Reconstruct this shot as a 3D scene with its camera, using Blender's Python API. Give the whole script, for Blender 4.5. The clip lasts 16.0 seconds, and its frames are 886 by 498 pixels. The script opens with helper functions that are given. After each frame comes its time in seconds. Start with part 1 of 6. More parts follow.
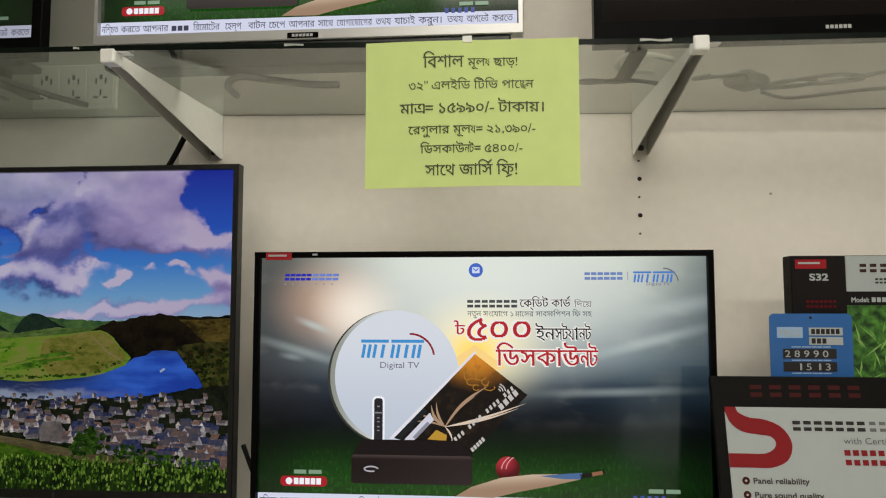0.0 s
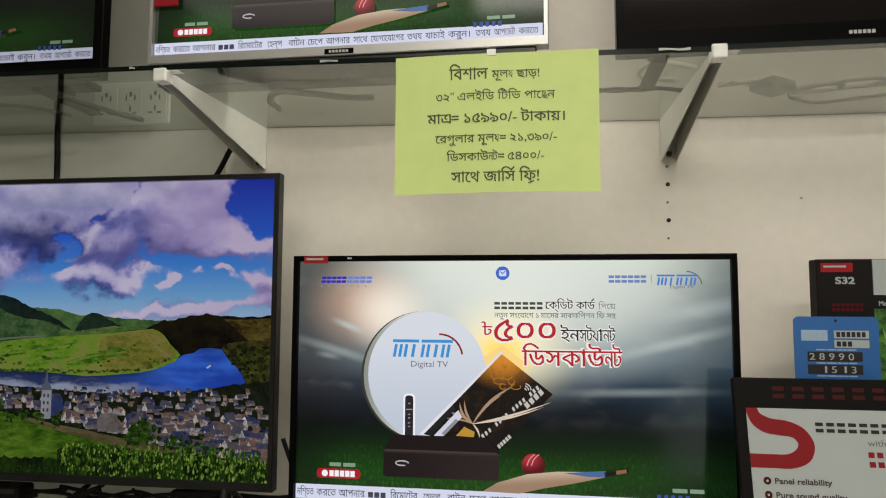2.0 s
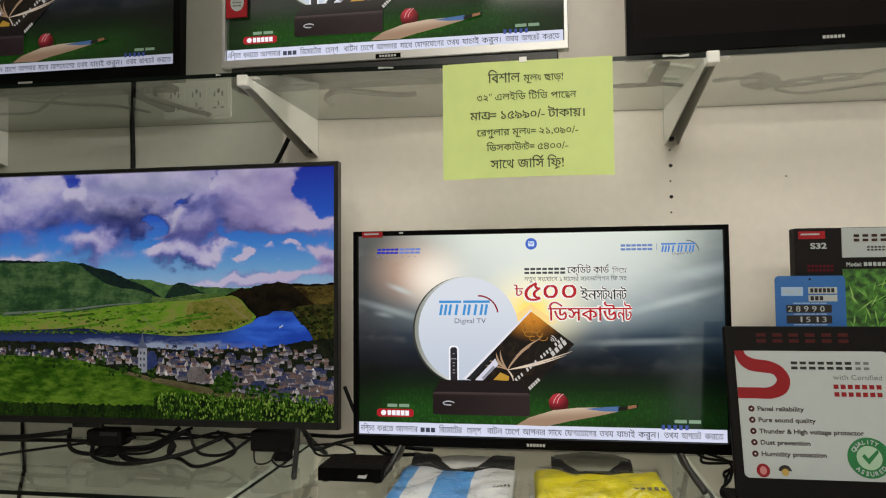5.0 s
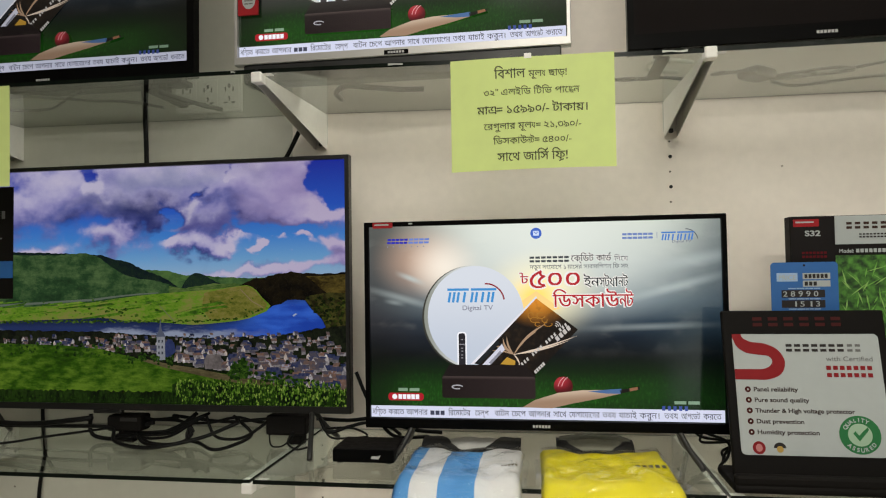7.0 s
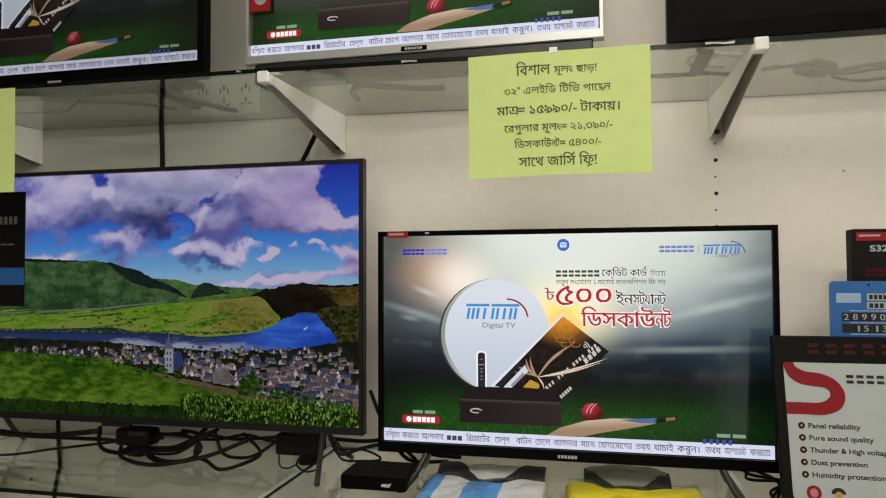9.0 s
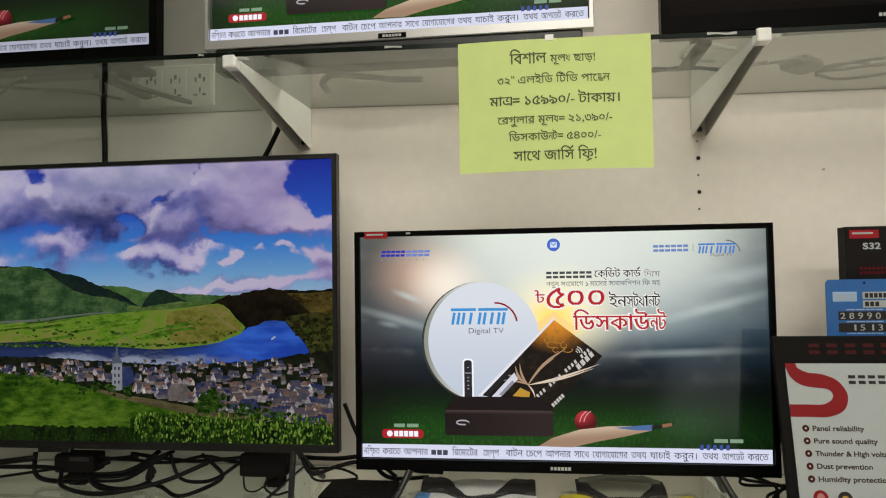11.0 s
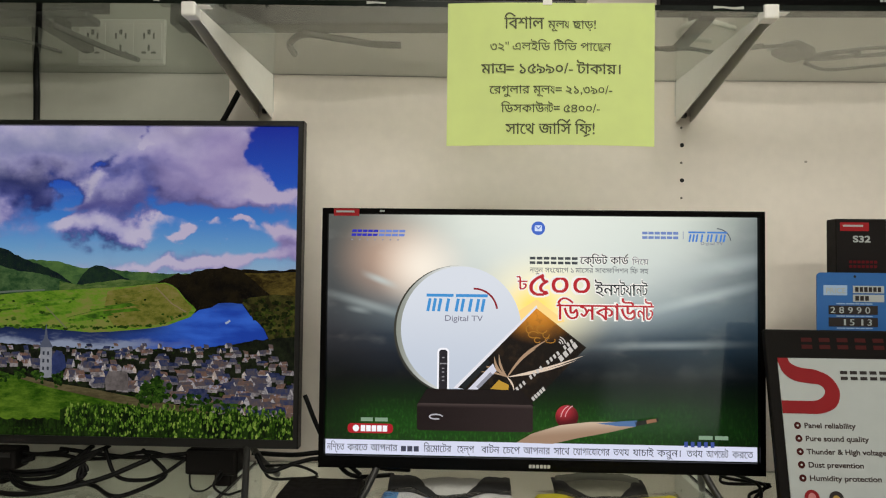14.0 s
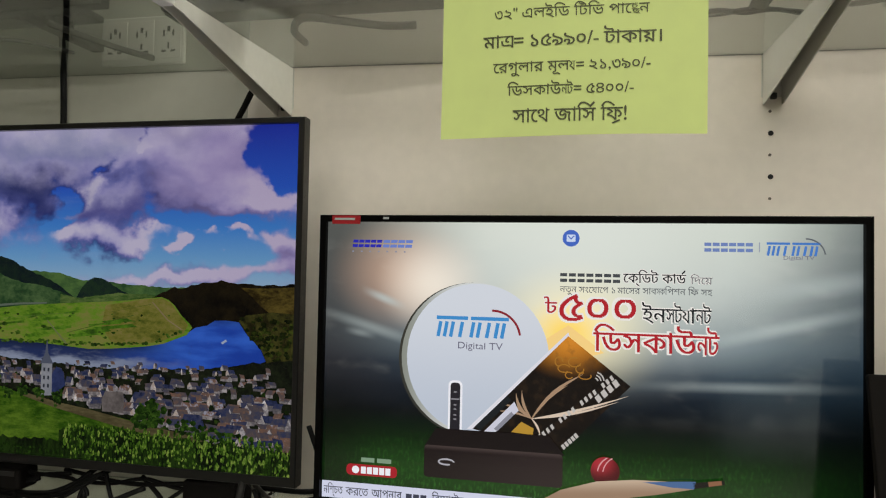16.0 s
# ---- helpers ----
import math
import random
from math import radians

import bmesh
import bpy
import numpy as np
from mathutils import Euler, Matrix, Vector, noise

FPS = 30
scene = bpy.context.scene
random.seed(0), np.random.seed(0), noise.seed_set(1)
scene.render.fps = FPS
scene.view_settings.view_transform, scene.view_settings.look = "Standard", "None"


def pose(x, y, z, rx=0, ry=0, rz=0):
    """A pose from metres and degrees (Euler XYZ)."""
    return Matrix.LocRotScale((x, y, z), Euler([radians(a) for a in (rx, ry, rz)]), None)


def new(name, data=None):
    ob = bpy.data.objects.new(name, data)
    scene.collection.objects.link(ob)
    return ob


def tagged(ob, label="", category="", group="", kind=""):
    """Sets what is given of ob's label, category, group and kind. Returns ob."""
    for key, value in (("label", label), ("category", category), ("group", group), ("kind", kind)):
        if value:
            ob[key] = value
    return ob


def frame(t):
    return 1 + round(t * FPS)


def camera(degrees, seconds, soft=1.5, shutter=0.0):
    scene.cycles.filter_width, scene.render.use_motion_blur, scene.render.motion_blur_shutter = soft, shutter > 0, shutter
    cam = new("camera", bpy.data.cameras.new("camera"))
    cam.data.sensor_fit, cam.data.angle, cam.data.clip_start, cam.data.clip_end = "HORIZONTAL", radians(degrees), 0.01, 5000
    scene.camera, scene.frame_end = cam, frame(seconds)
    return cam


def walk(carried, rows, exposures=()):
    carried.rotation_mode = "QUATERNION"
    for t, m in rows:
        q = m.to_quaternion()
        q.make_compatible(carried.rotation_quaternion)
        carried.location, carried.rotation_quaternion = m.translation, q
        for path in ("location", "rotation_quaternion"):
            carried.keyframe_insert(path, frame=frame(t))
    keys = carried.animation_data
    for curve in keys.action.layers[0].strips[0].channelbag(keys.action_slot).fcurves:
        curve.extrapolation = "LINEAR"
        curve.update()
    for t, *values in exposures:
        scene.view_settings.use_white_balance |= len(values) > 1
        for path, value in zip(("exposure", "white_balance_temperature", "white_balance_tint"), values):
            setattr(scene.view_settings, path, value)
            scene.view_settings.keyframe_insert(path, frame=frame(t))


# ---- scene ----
cam = camera(67.2, 16.0, soft=1.15)
METRES, EYE, TILT, LEAN, TURN = 1.105, 1.45, 0.0, 0.0, 4.2
ROWS = [
    (0.0, 0.0, 0.0, 0.0, 0.0, 4.17, 0.03),
    (0.5, 0.0312, -0.0368, -0.0057, 1.88, 4.28, 0.11),
    (1.0, 0.0352, -0.04, -0.0081, 2.3, 5.09, 0.15),
    (1.5, 0.0287, -0.0356, -0.0061, 3.22, 5.08, -0.07),
    (2.0, 0.028, -0.0398, -0.0095, 4.0, 4.87, -0.26),
    (2.5, 0.0336, -0.0419, -0.0084, 4.38, 4.4, -0.17),
    (3.0, 0.0393, -0.0628, -0.007, 4.9, 4.0, -0.01),
    (3.5, 0.021, -0.096, -0.0056, 4.44, 5.21, 0.25),
    (4.0, -0.0119, -0.1523, -0.0141, 4.1, 4.01, 0.49),
    (6.5, -0.0222, -0.2673, -0.0303, 4.94, 2.42, 0.31),
    (7.0, -0.0312, -0.2743, -0.0297, 4.35, 2.0, 0.86),
    (7.5, -0.0328, -0.2612, -0.0269, 4.31, 1.0, 1.29),
    (8.0, -0.0206, -0.2281, -0.0172, 5.69, 1.91, -0.06),
    (8.5, 0.0056, -0.2022, -0.0057, 8.56, 1.98, -0.09),
    (11.0, -0.0793, -0.1111, -0.0098, 2.7, 2.43, 0.84),
    (11.5, -0.1547, -0.1136, -0.0041, 0.97, 4.23, -1.7),
    (12.0, -0.1771, -0.1202, -0.0143, -1.8, 4.68, -1.02),
    (12.5, -0.1779, -0.0959, -0.0128, -2.52, 1.16, -0.2),
    (13.0, -0.1851, -0.0954, -0.0117, -1.75, 1.46, -0.62),
    (13.5, -0.1882, -0.0908, -0.0202, -2.16, 1.12, -1.1),
    (14.0, -0.1359, -0.0301, -0.0267, -2.41, 1.92, -0.68),
    (14.5, -0.0561, 0.0615, -0.0044, 0.93, 3.71, -1.68),
    (15.0, -0.0182, 0.1029, 0.0, 3.72, 3.44, -1.66),
    (15.5, -0.0011, 0.1206, 0.0006, 5.71, 2.23, -1.47),
    (16.0, -0.0018, 0.1302, -0.0027, 7.44, 1.81, -1.14),
]
walk(cam, [(t, pose(0, 0, EYE, TILT, LEAN, TURN) @ pose(METRES * x, METRES * y, METRES * z, 90 + pitch, roll, yaw)) for t, x, y, z, yaw, pitch, roll in ROWS],
     [(0.0, -0.1), (1.5, -0.13), (2.5, -0.02), (14.0, 0.0), (15.0, -0.14), (16.0, -0.19)])


# ---- world, lights, exposure ----
world = bpy.data.worlds.new("world")
scene.world = world
world.use_nodes = True
world.node_tree.nodes["Background"].inputs[0].default_value = (0.8, 0.85, 0.9, 1)
world.node_tree.nodes["Background"].inputs[1].default_value = 0.02


def ceiling_lamp(x, y, sx, sy, watts, col):
    d = bpy.data.lights.new("tube_light", "AREA")
    d.shape, d.size, d.size_y, d.energy, d.color = "RECTANGLE", sx, sy, watts, col
    o = new("tube_light", d)
    o.matrix_world = pose(x, y, 2.74)
    return o


LAMP = (1.0, 0.96, 0.85)
LAMPS = ((-0.9, -0.3, 0.8, 3), (0.35, -0.3, 0.8, 19), (1.6, -0.3, 0.8, 2), (0.0, -2.45, 0.5, 64), (1.5, -2.45, 0.5, 16), (-0.9, 1.12, 0.08, 1.2), (0.3, 1.12, 0.08, 6.8), (1.5, 1.12, 0.08, 0.5))
for lx, ly, lw, power in LAMPS:
    ceiling_lamp(lx, ly, 1.15, lw, power, LAMP)

# ---- materials ----


def lin(h):
    """Linear colour from a hex string."""
    c = [int(h[i:i + 2], 16) / 255 for i in (0, 2, 4)]
    return tuple(v / 12.92 if v <= 0.04045 else ((v + 0.055) / 1.055) ** 2.4 for v in c) + (1,)


MATS = {}


def mat(name, col, rough=0.5, metal=0.0, grain=0.0, scale=60.0, bump=0.0, coat=0.0, spec=0.5, spread=0.12):
    if name in MATS:
        return MATS[name]
    if "print" in name or "sticker" in name:
        spec, rough = min(spec, 0.12), 0.6
    m = bpy.data.materials.new(name)
    m.use_nodes = True
    nt = m.node_tree
    b = nt.nodes["Principled BSDF"]
    col = lin(col) if isinstance(col, str) else (*col[:3], 1)
    b.inputs["Base Color"].default_value = col
    b.inputs["Roughness"].default_value = rough
    b.inputs["Metallic"].default_value = metal
    b.inputs["Coat Weight"].default_value = coat
    b.inputs["Specular IOR Level"].default_value = spec
    if grain or bump:
        tc = nt.nodes.new("ShaderNodeTexCoord")
        n1 = nt.nodes.new("ShaderNodeTexNoise")
        n1.inputs["Scale"].default_value = scale
        n1.inputs["Detail"].default_value = 6
        n2 = nt.nodes.new("ShaderNodeTexNoise")
        n2.inputs["Scale"].default_value = scale * 0.06
        n2.inputs["Detail"].default_value = 4
        for n in (n1, n2):
            nt.links.new(tc.outputs["Object"], n.inputs["Vector"])
        add = nt.nodes.new("ShaderNodeMath")
        add.operation = "ADD"
        nt.links.new(n1.outputs["Fac"], add.inputs[0])
        nt.links.new(n2.outputs["Fac"], add.inputs[1])
        if grain:
            mr = nt.nodes.new("ShaderNodeMapRange")
            mr.inputs["From Min"].default_value, mr.inputs["From Max"].default_value = 0.6, 1.4
            mr.inputs["To Min"].default_value, mr.inputs["To Max"].default_value = 1 - grain, 1 + grain
            nt.links.new(add.outputs[0], mr.inputs["Value"])
            mx = nt.nodes.new("ShaderNodeVectorMath")
            mx.operation = "SCALE"
            mx.inputs[0].default_value = col[:3]
            nt.links.new(mr.outputs[0], mx.inputs["Scale"])
            nt.links.new(mx.outputs[0], b.inputs["Base Color"])
            rr = nt.nodes.new("ShaderNodeMapRange")
            rr.inputs["From Min"].default_value, rr.inputs["From Max"].default_value = 0.6, 1.4
            rr.inputs["To Min"].default_value = max(0.02, rough - spread)
            rr.inputs["To Max"].default_value = min(1, rough + spread)
            nt.links.new(add.outputs[0], rr.inputs["Value"])
            nt.links.new(rr.outputs[0], b.inputs["Roughness"])
        if bump:
            bp = nt.nodes.new("ShaderNodeBump")
            bp.inputs["Strength"].default_value = bump
            bp.inputs["Distance"].default_value = 0.002
            nt.links.new(add.outputs[0], bp.inputs["Height"])
            nt.links.new(bp.outputs[0], b.inputs["Normal"])
    MATS[name] = m
    return m


GLOW = 1.0
GLOSSY, SATIN = (0.50, 0.11), (0.14, 0.12)     # specular level and roughness of the small and the large displays


def lit(name, col, strength=GLOW, gloss=GLOSSY):
    """A patch of a lit display: black glossy panel that gives off its colour."""
    key = name + str(col)
    if key in MATS:
        return MATS[key]
    m = bpy.data.materials.new(name)
    m.use_nodes = True
    b = m.node_tree.nodes["Principled BSDF"]
    b.inputs["Base Color"].default_value = (0.002, 0.002, 0.002, 1)
    b.inputs["Specular IOR Level"].default_value, b.inputs["Roughness"].default_value = gloss
    b.inputs["Emission Color"].default_value = lin(col) if isinstance(col, str) else (*col[:3], 1)
    b.inputs["Emission Strength"].default_value = strength
    MATS[key] = m
    return m


class Net:
    """Small helper to wire nodes of a display picture; coordinates u, v run 0..1 over the panel."""

    def __init__(self, name, sx, sz, strength=GLOW, gloss=GLOSSY):
        self.m = bpy.data.materials.new(name)
        self.m.use_nodes = True
        self.nt = self.m.node_tree
        self.b = self.nt.nodes["Principled BSDF"]
        self.b.inputs["Base Color"].default_value = (0.002, 0.002, 0.002, 1)
        self.b.inputs["Specular IOR Level"].default_value, self.b.inputs["Roughness"].default_value = gloss
        self.b.inputs["Emission Strength"].default_value = strength
        tc = self.nt.nodes.new("ShaderNodeTexCoord")
        sp = self.nt.nodes.new("ShaderNodeSeparateXYZ")
        self.nt.links.new(tc.outputs["Object"], sp.inputs[0])
        self.obj = tc.outputs["Object"]
        self.u = self.math("ADD", self.math("DIVIDE", sp.outputs[0], sx), 0.5)
        self.v = self.math("DIVIDE", sp.outputs[2], sz)

    def put(self, sock, val):
        if hasattr(val, "links"):
            self.nt.links.new(val, sock)
        else:
            sock.default_value = val

    def math(self, op, a, b=0.0, clamp=False):
        n = self.nt.nodes.new("ShaderNodeMath")
        n.operation, n.use_clamp = op, clamp
        self.put(n.inputs[0], a)
        self.put(n.inputs[1], b)
        return n.outputs[0]

    def ramp(self, fac, stops):
        n = self.nt.nodes.new("ShaderNodeValToRGB")
        els = n.color_ramp.elements
        els[0].position, els[0].color = stops[0][0], lin(stops[0][1])
        els[1].position, els[1].color = stops[-1][0], lin(stops[-1][1])
        for p, c in stops[1:-1]:
            els.new(p).color = lin(c)
        self.put(n.inputs[0], fac)
        return n.outputs[0]

    def mix(self, fac, a, b):
        n = self.nt.nodes.new("ShaderNodeMix")
        n.data_type = "RGBA"
        self.put(n.inputs[0], fac)
        self.put(n.inputs[6], lin(a) if isinstance(a, str) else a)
        self.put(n.inputs[7], lin(b) if isinstance(b, str) else b)
        return n.outputs[2]

    def noise(self, scale, detail=5, rough=0.55, stretch=(1, 1, 1), shift=(0, 0, 0)):
        mp = self.nt.nodes.new("ShaderNodeMapping")
        mp.inputs["Scale"].default_value = stretch
        mp.inputs["Location"].default_value = shift
        self.nt.links.new(self.obj, mp.inputs[0])
        n = self.nt.nodes.new("ShaderNodeTexNoise")
        n.inputs["Scale"].default_value, n.inputs["Detail"].default_value, n.inputs["Roughness"].default_value = scale, detail, rough
        self.nt.links.new(mp.outputs[0], n.inputs["Vector"])
        return n.outputs["Fac"]

    def island(self):
        """A random number for each loose piece of the mesh."""
        return self.nt.nodes.new("ShaderNodeNewGeometry").outputs["Random Per Island"]

    def step(self, val, lo, hi):
        n = self.nt.nodes.new("ShaderNodeMapRange")
        n.interpolation_type = "SMOOTHSTEP"
        self.put(n.inputs["Value"], val)
        n.inputs["From Min"].default_value, n.inputs["From Max"].default_value = lo, hi
        return n.outputs[0]

    def blob(self, u, v, ru, rv):
        """1 at (u, v), falling to 0 at the radii."""
        a = self.math("DIVIDE", self.math("SUBTRACT", self.u, u), ru)
        b = self.math("DIVIDE", self.math("SUBTRACT", self.v, v), rv)
        d = self.math("SQRT", self.math("ADD", self.math("MULTIPLY", a, a), self.math("MULTIPLY", b, b)))
        return self.step(self.math("SUBTRACT", 1.0, d), 0.0, 1.0)

    def done(self, col):
        self.nt.links.new(col, self.b.inputs["Emission Color"])
        return self.m


WALL = mat("painted_wall", (0.82, 0.75, 0.68), 0.6, 0, 0.05, 45, 0.06)
# unseen shop walls, coloured dark to keep reflections in the displays low
WALL2 = mat("dim_unseen_wall", (0.18, 0.17, 0.155), 0.7, 0, 0.05, 30, 0.08)
CEIL = mat("ceiling_paint", (0.78, 0.77, 0.74), 0.8, 0, 0.03, 30, 0.05)
TILE = mat("floor_tile", (0.50, 0.47, 0.42), 0.25, 0, 0.12, 12, 0.02)
# greyer board paint, taken darker still for the dim left end of the wall
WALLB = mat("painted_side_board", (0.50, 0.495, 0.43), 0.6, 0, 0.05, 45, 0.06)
BRKT = mat("grey_white_enamel", (0.62, 0.61, 0.57), 0.38, 0, 0.06, 70, 0.03)
CAP = mat("white_plastic_cap", (0.86, 0.85, 0.82), 0.35, 0, 0.04, 120, 0.02)
BLACK = mat("black_plastic", (0.005, 0.005, 0.005), 0.36, 0, 0.15, 160, 0.02)
GLOSSB = mat("gloss_black_bezel", (0.003, 0.003, 0.003), 0.25, 0, 0, 90, 0.0, 0.0, 0.04)
DARKM = mat("matt_black", (0.0085, 0.0075, 0.007), 0.6, 0, 0.15, 90, 0.05, 0, 0.08)
GREYM = mat("dark_grey_leg", (0.03, 0.029, 0.028), 0.35, 0.3, 0.1, 90, 0.02)
SILVER = mat("silver_plastic", (0.50, 0.49, 0.48), 0.34, 0.6)
CABLE = mat("black_cable", (0.005, 0.005, 0.005), 0.5, 0, 0.2, 120, 0.03, 0, 0.14)
GCABLE = mat("grey_cable", (0.032, 0.031, 0.027), 0.5, 0, 0.1, 120, 0.03)
WCABLE = mat("white_cable", (0.62, 0.60, 0.55), 0.5, 0, 0.1, 120, 0.03)
EDGE = mat("glass_edge_dark", (0.005, 0.008, 0.006), 0.2, 0, 0.2, 60, 0, 0, 0.12)
PAPER = mat("lime_paper", (0.66, 0.79, 0.29), 0.75, 0, 0.05, 30, 0.06)
INK = mat("dark_ink", (0.065, 0.075, 0.025), 0.6)
HOLE = mat("dark_hole", (0.01, 0.01, 0.01), 0.8)
PLATE = mat("socket_plate", (0.74, 0.72, 0.66), 0.35, 0, 0.03, 80, 0.01)
WHITEP = mat("white_print", (0.43, 0.465, 0.47), 0.45, 0, 0.03, 60, 0.01, 0, 0.2)
REDP = mat("red_print", (0.24, 0.016, 0.02), 0.4, 0, 0.08, 60)
DREDP = mat("dark_red_print", (0.06, 0.010, 0.010), 0.45, 0, 0.08, 60)
DARKP = mat("dark_print", (0.035, 0.030, 0.030), 0.4)
GREYP = mat("grey_print", (0.16, 0.16, 0.16), 0.45)
GREENP = mat("green_print", (0.03, 0.17, 0.06), 0.4, 0, 0.08, 60)
BLUEP = mat("blue_tag_card", (0.026, 0.13, 0.40), 0.4, 0, 0.06, 60, 0.02)
STICK = mat("red_sticker", (0.34, 0.018, 0.024), 0.4, 0, 0.06, 60)
CARTON = mat("carton_dark_print", (0.012, 0.010, 0.010), 0.35, 0, 0.12, 70, 0.02)
BROWN = mat("brown_print", (0.20, 0.10, 0.05), 0.45)
SKYBL = mat("sky_blue_cloth", (0.10, 0.33, 0.68), 0.7, 0, 0.10, 260, 0.25)
WHITEC = mat("white_cloth", (0.74, 0.74, 0.74), 0.75, 0, 0.06, 260, 0.25)
YELLC = mat("yellow_cloth", (0.76, 0.67, 0.015), 0.7, 0, 0.10, 260, 0.25)
BLACKC = mat("black_cloth", (0.02, 0.02, 0.02), 0.8, 0, 0.10, 260, 0.25)


def glass_mat(name, tint, rough=0.0):
    m = bpy.data.materials.new(name)
    m.use_nodes = True
    b = m.node_tree.nodes["Principled BSDF"]
    b.inputs["Base Color"].default_value = (*tint, 1)
    b.inputs["Roughness"].default_value = rough
    b.inputs["IOR"].default_value = 1.46
    b.inputs["Transmission Weight"].default_value = 1.0
    return m


GLASS = glass_mat("shelf_glass", (0.82, 0.88, 0.82))


def film_mat():
    """Clear plastic film: mostly see-through, with gloss by Fresnel and fine wrinkles."""
    m = bpy.data.materials.new("clear_plastic_film")
    m.use_nodes = True
    nt = m.node_tree
    nt.nodes.remove(nt.nodes["Principled BSDF"])
    tr, gl, mx, fr = (nt.nodes.new("ShaderNode" + k) for k in ("BsdfTransparent", "BsdfGlossy", "MixShader", "Fresnel"))
    gl.inputs["Roughness"].default_value = 0.10
    fr.inputs["IOR"].default_value = 1.5
    tc, n, bp = (nt.nodes.new("ShaderNode" + k) for k in ("TexCoord", "TexNoise", "Bump"))
    n.inputs["Scale"].default_value, n.inputs["Detail"].default_value, n.inputs["Distortion"].default_value = 11, 2, 2.0
    bp.inputs["Strength"].default_value, bp.inputs["Distance"].default_value = 0.55, 0.008
    nt.links.new(tc.outputs["Object"], n.inputs["Vector"])
    nt.links.new(n.outputs["Fac"], bp.inputs["Height"])
    nt.links.new(bp.outputs[0], gl.inputs["Normal"])
    nt.links.new(bp.outputs[0], fr.inputs["Normal"])
    half = nt.nodes.new("ShaderNodeMath")
    half.operation = "MULTIPLY"
    half.inputs[1].default_value = 0.9
    half.use_clamp = True
    nt.links.new(fr.outputs[0], half.inputs[0])
    nt.links.new(half.outputs[0], mx.inputs[0])
    nt.links.new(tr.outputs[0], mx.inputs[1])
    nt.links.new(gl.outputs[0], mx.inputs[2])
    nt.links.new(mx.outputs[0], nt.nodes["Material Output"].inputs[0])
    return m


FILM = film_mat()

# ---- mesh helpers ----


def thing(name, loc, label, category, group="", kind=""):
    ob = new(name)
    ob.empty_display_size = 0.05
    ob.matrix_world = Matrix.Translation(loc)
    return tagged(ob, label, category, group, kind)


FINE = ("lettering", "maker_mark", "print_bar", "wordmark", "code_bar", "model_bar", "video_bar", "rule_bar")     # print too small to pick apart


def part(name, bm, material, parent=None, label="", smooth=False):
    me = bpy.data.meshes.new(name)
    bm.to_mesh(me)
    bm.free()
    for k in (material if isinstance(material, (list, tuple)) else [material]):
        me.materials.append(k)
    if smooth:
        for p in me.polygons:
            p.use_smooth = True
    ob = new(name, me)
    if parent:
        ob.parent = parent
    return tagged(ob, label, kind="stuff" if name in FINE else "")


def box(x0, x1, y0, y1, z0, z1, bevel=0.0, seg=2, bm=None):
    bm = bm or bmesh.new()
    g = bmesh.ops.create_cube(bm, size=1)
    vs = g["verts"]
    for v in vs:
        v.co = ((x0 + x1) / 2 + v.co.x * (x1 - x0), (y0 + y1) / 2 + v.co.y * (y1 - y0), (z0 + z1) / 2 + v.co.z * (z1 - z0))
    if bevel:
        es = list({e for v in vs for e in v.link_edges})
        bmesh.ops.bevel(bm, geom=es, offset=bevel, segments=seg, affect="EDGES", profile=0.5)
    return bm


def slab(outline, y0, y1, bm=None):
    """An outline of (x, z) pairs as a plate from y0 (front) to y1 (back)."""
    bm = bm or bmesh.new()
    a = [bm.verts.new((x, y0, z)) for x, z in outline]
    b = [bm.verts.new((x, y1, z)) for x, z in outline]
    n = len(a)
    f = [bm.faces.new(a), bm.faces.new(b[::-1])]
    for i in range(n):
        f.append(bm.faces.new((a[i], b[i], b[(i + 1) % n], a[(i + 1) % n])))
    bmesh.ops.recalc_face_normals(bm, faces=f)
    return bm


def flat(outline, y, bm=None):
    """A flat patch facing the viewer's side (-y)."""
    bm = bm or bmesh.new()
    f = bm.faces.new([bm.verts.new((x, y, z)) for x, z in outline])
    f.normal_update()
    if f.normal.y > 0:
        f.normal_flip()
    return bm


def rect(x0, x1, z0, z1):
    return [(x0, z0), (x1, z0), (x1, z1), (x0, z1)]


def oval(cx, cz, rx, rz, n=40, a0=0.0, a1=360.0):
    k = n if a1 - a0 >= 360 else n + 1
    return [(cx + rx * math.cos(radians(a0 + (a1 - a0) * i / n)), cz + rz * math.sin(radians(a0 + (a1 - a0) * i / n))) for i in range(k)]


def rounded(x0, x1, z0, z1, r, n=5):
    out = []
    for cx, cz, a in ((x1 - r, z1 - r, 0), (x0 + r, z1 - r, 90), (x0 + r, z0 + r, 180), (x1 - r, z0 + r, 270)):
        out += [(cx + r * math.cos(radians(a + 90 * i / n)), cz + r * math.sin(radians(a + 90 * i / n))) for i in range(n + 1)]
    return out


def ring(cx, cz, rx, rz, wide, a0, a1, n=24):
    return oval(cx, cz, rx, rz, n, a0, a1) + oval(cx, cz, rx - wide, rz - wide, n, a0, a1)[::-1]


def spline(pts, per=8):
    """A Catmull-Rom line through the points."""
    p = [Vector(q) for q in pts]
    p = [2 * p[0] - p[1]] + p + [2 * p[-1] - p[-2]]
    out = []
    for i in range(1, len(p) - 2):
        for k in range(per):
            t = k / per
            a, b, c, d = p[i - 1:i + 3]
            out.append(0.5 * (2 * b + (c - a) * t + (2 * a - 5 * b + 4 * c - d) * t * t + (3 * b - a - 3 * c + d) * t ** 3))
    return out + [p[-2]]


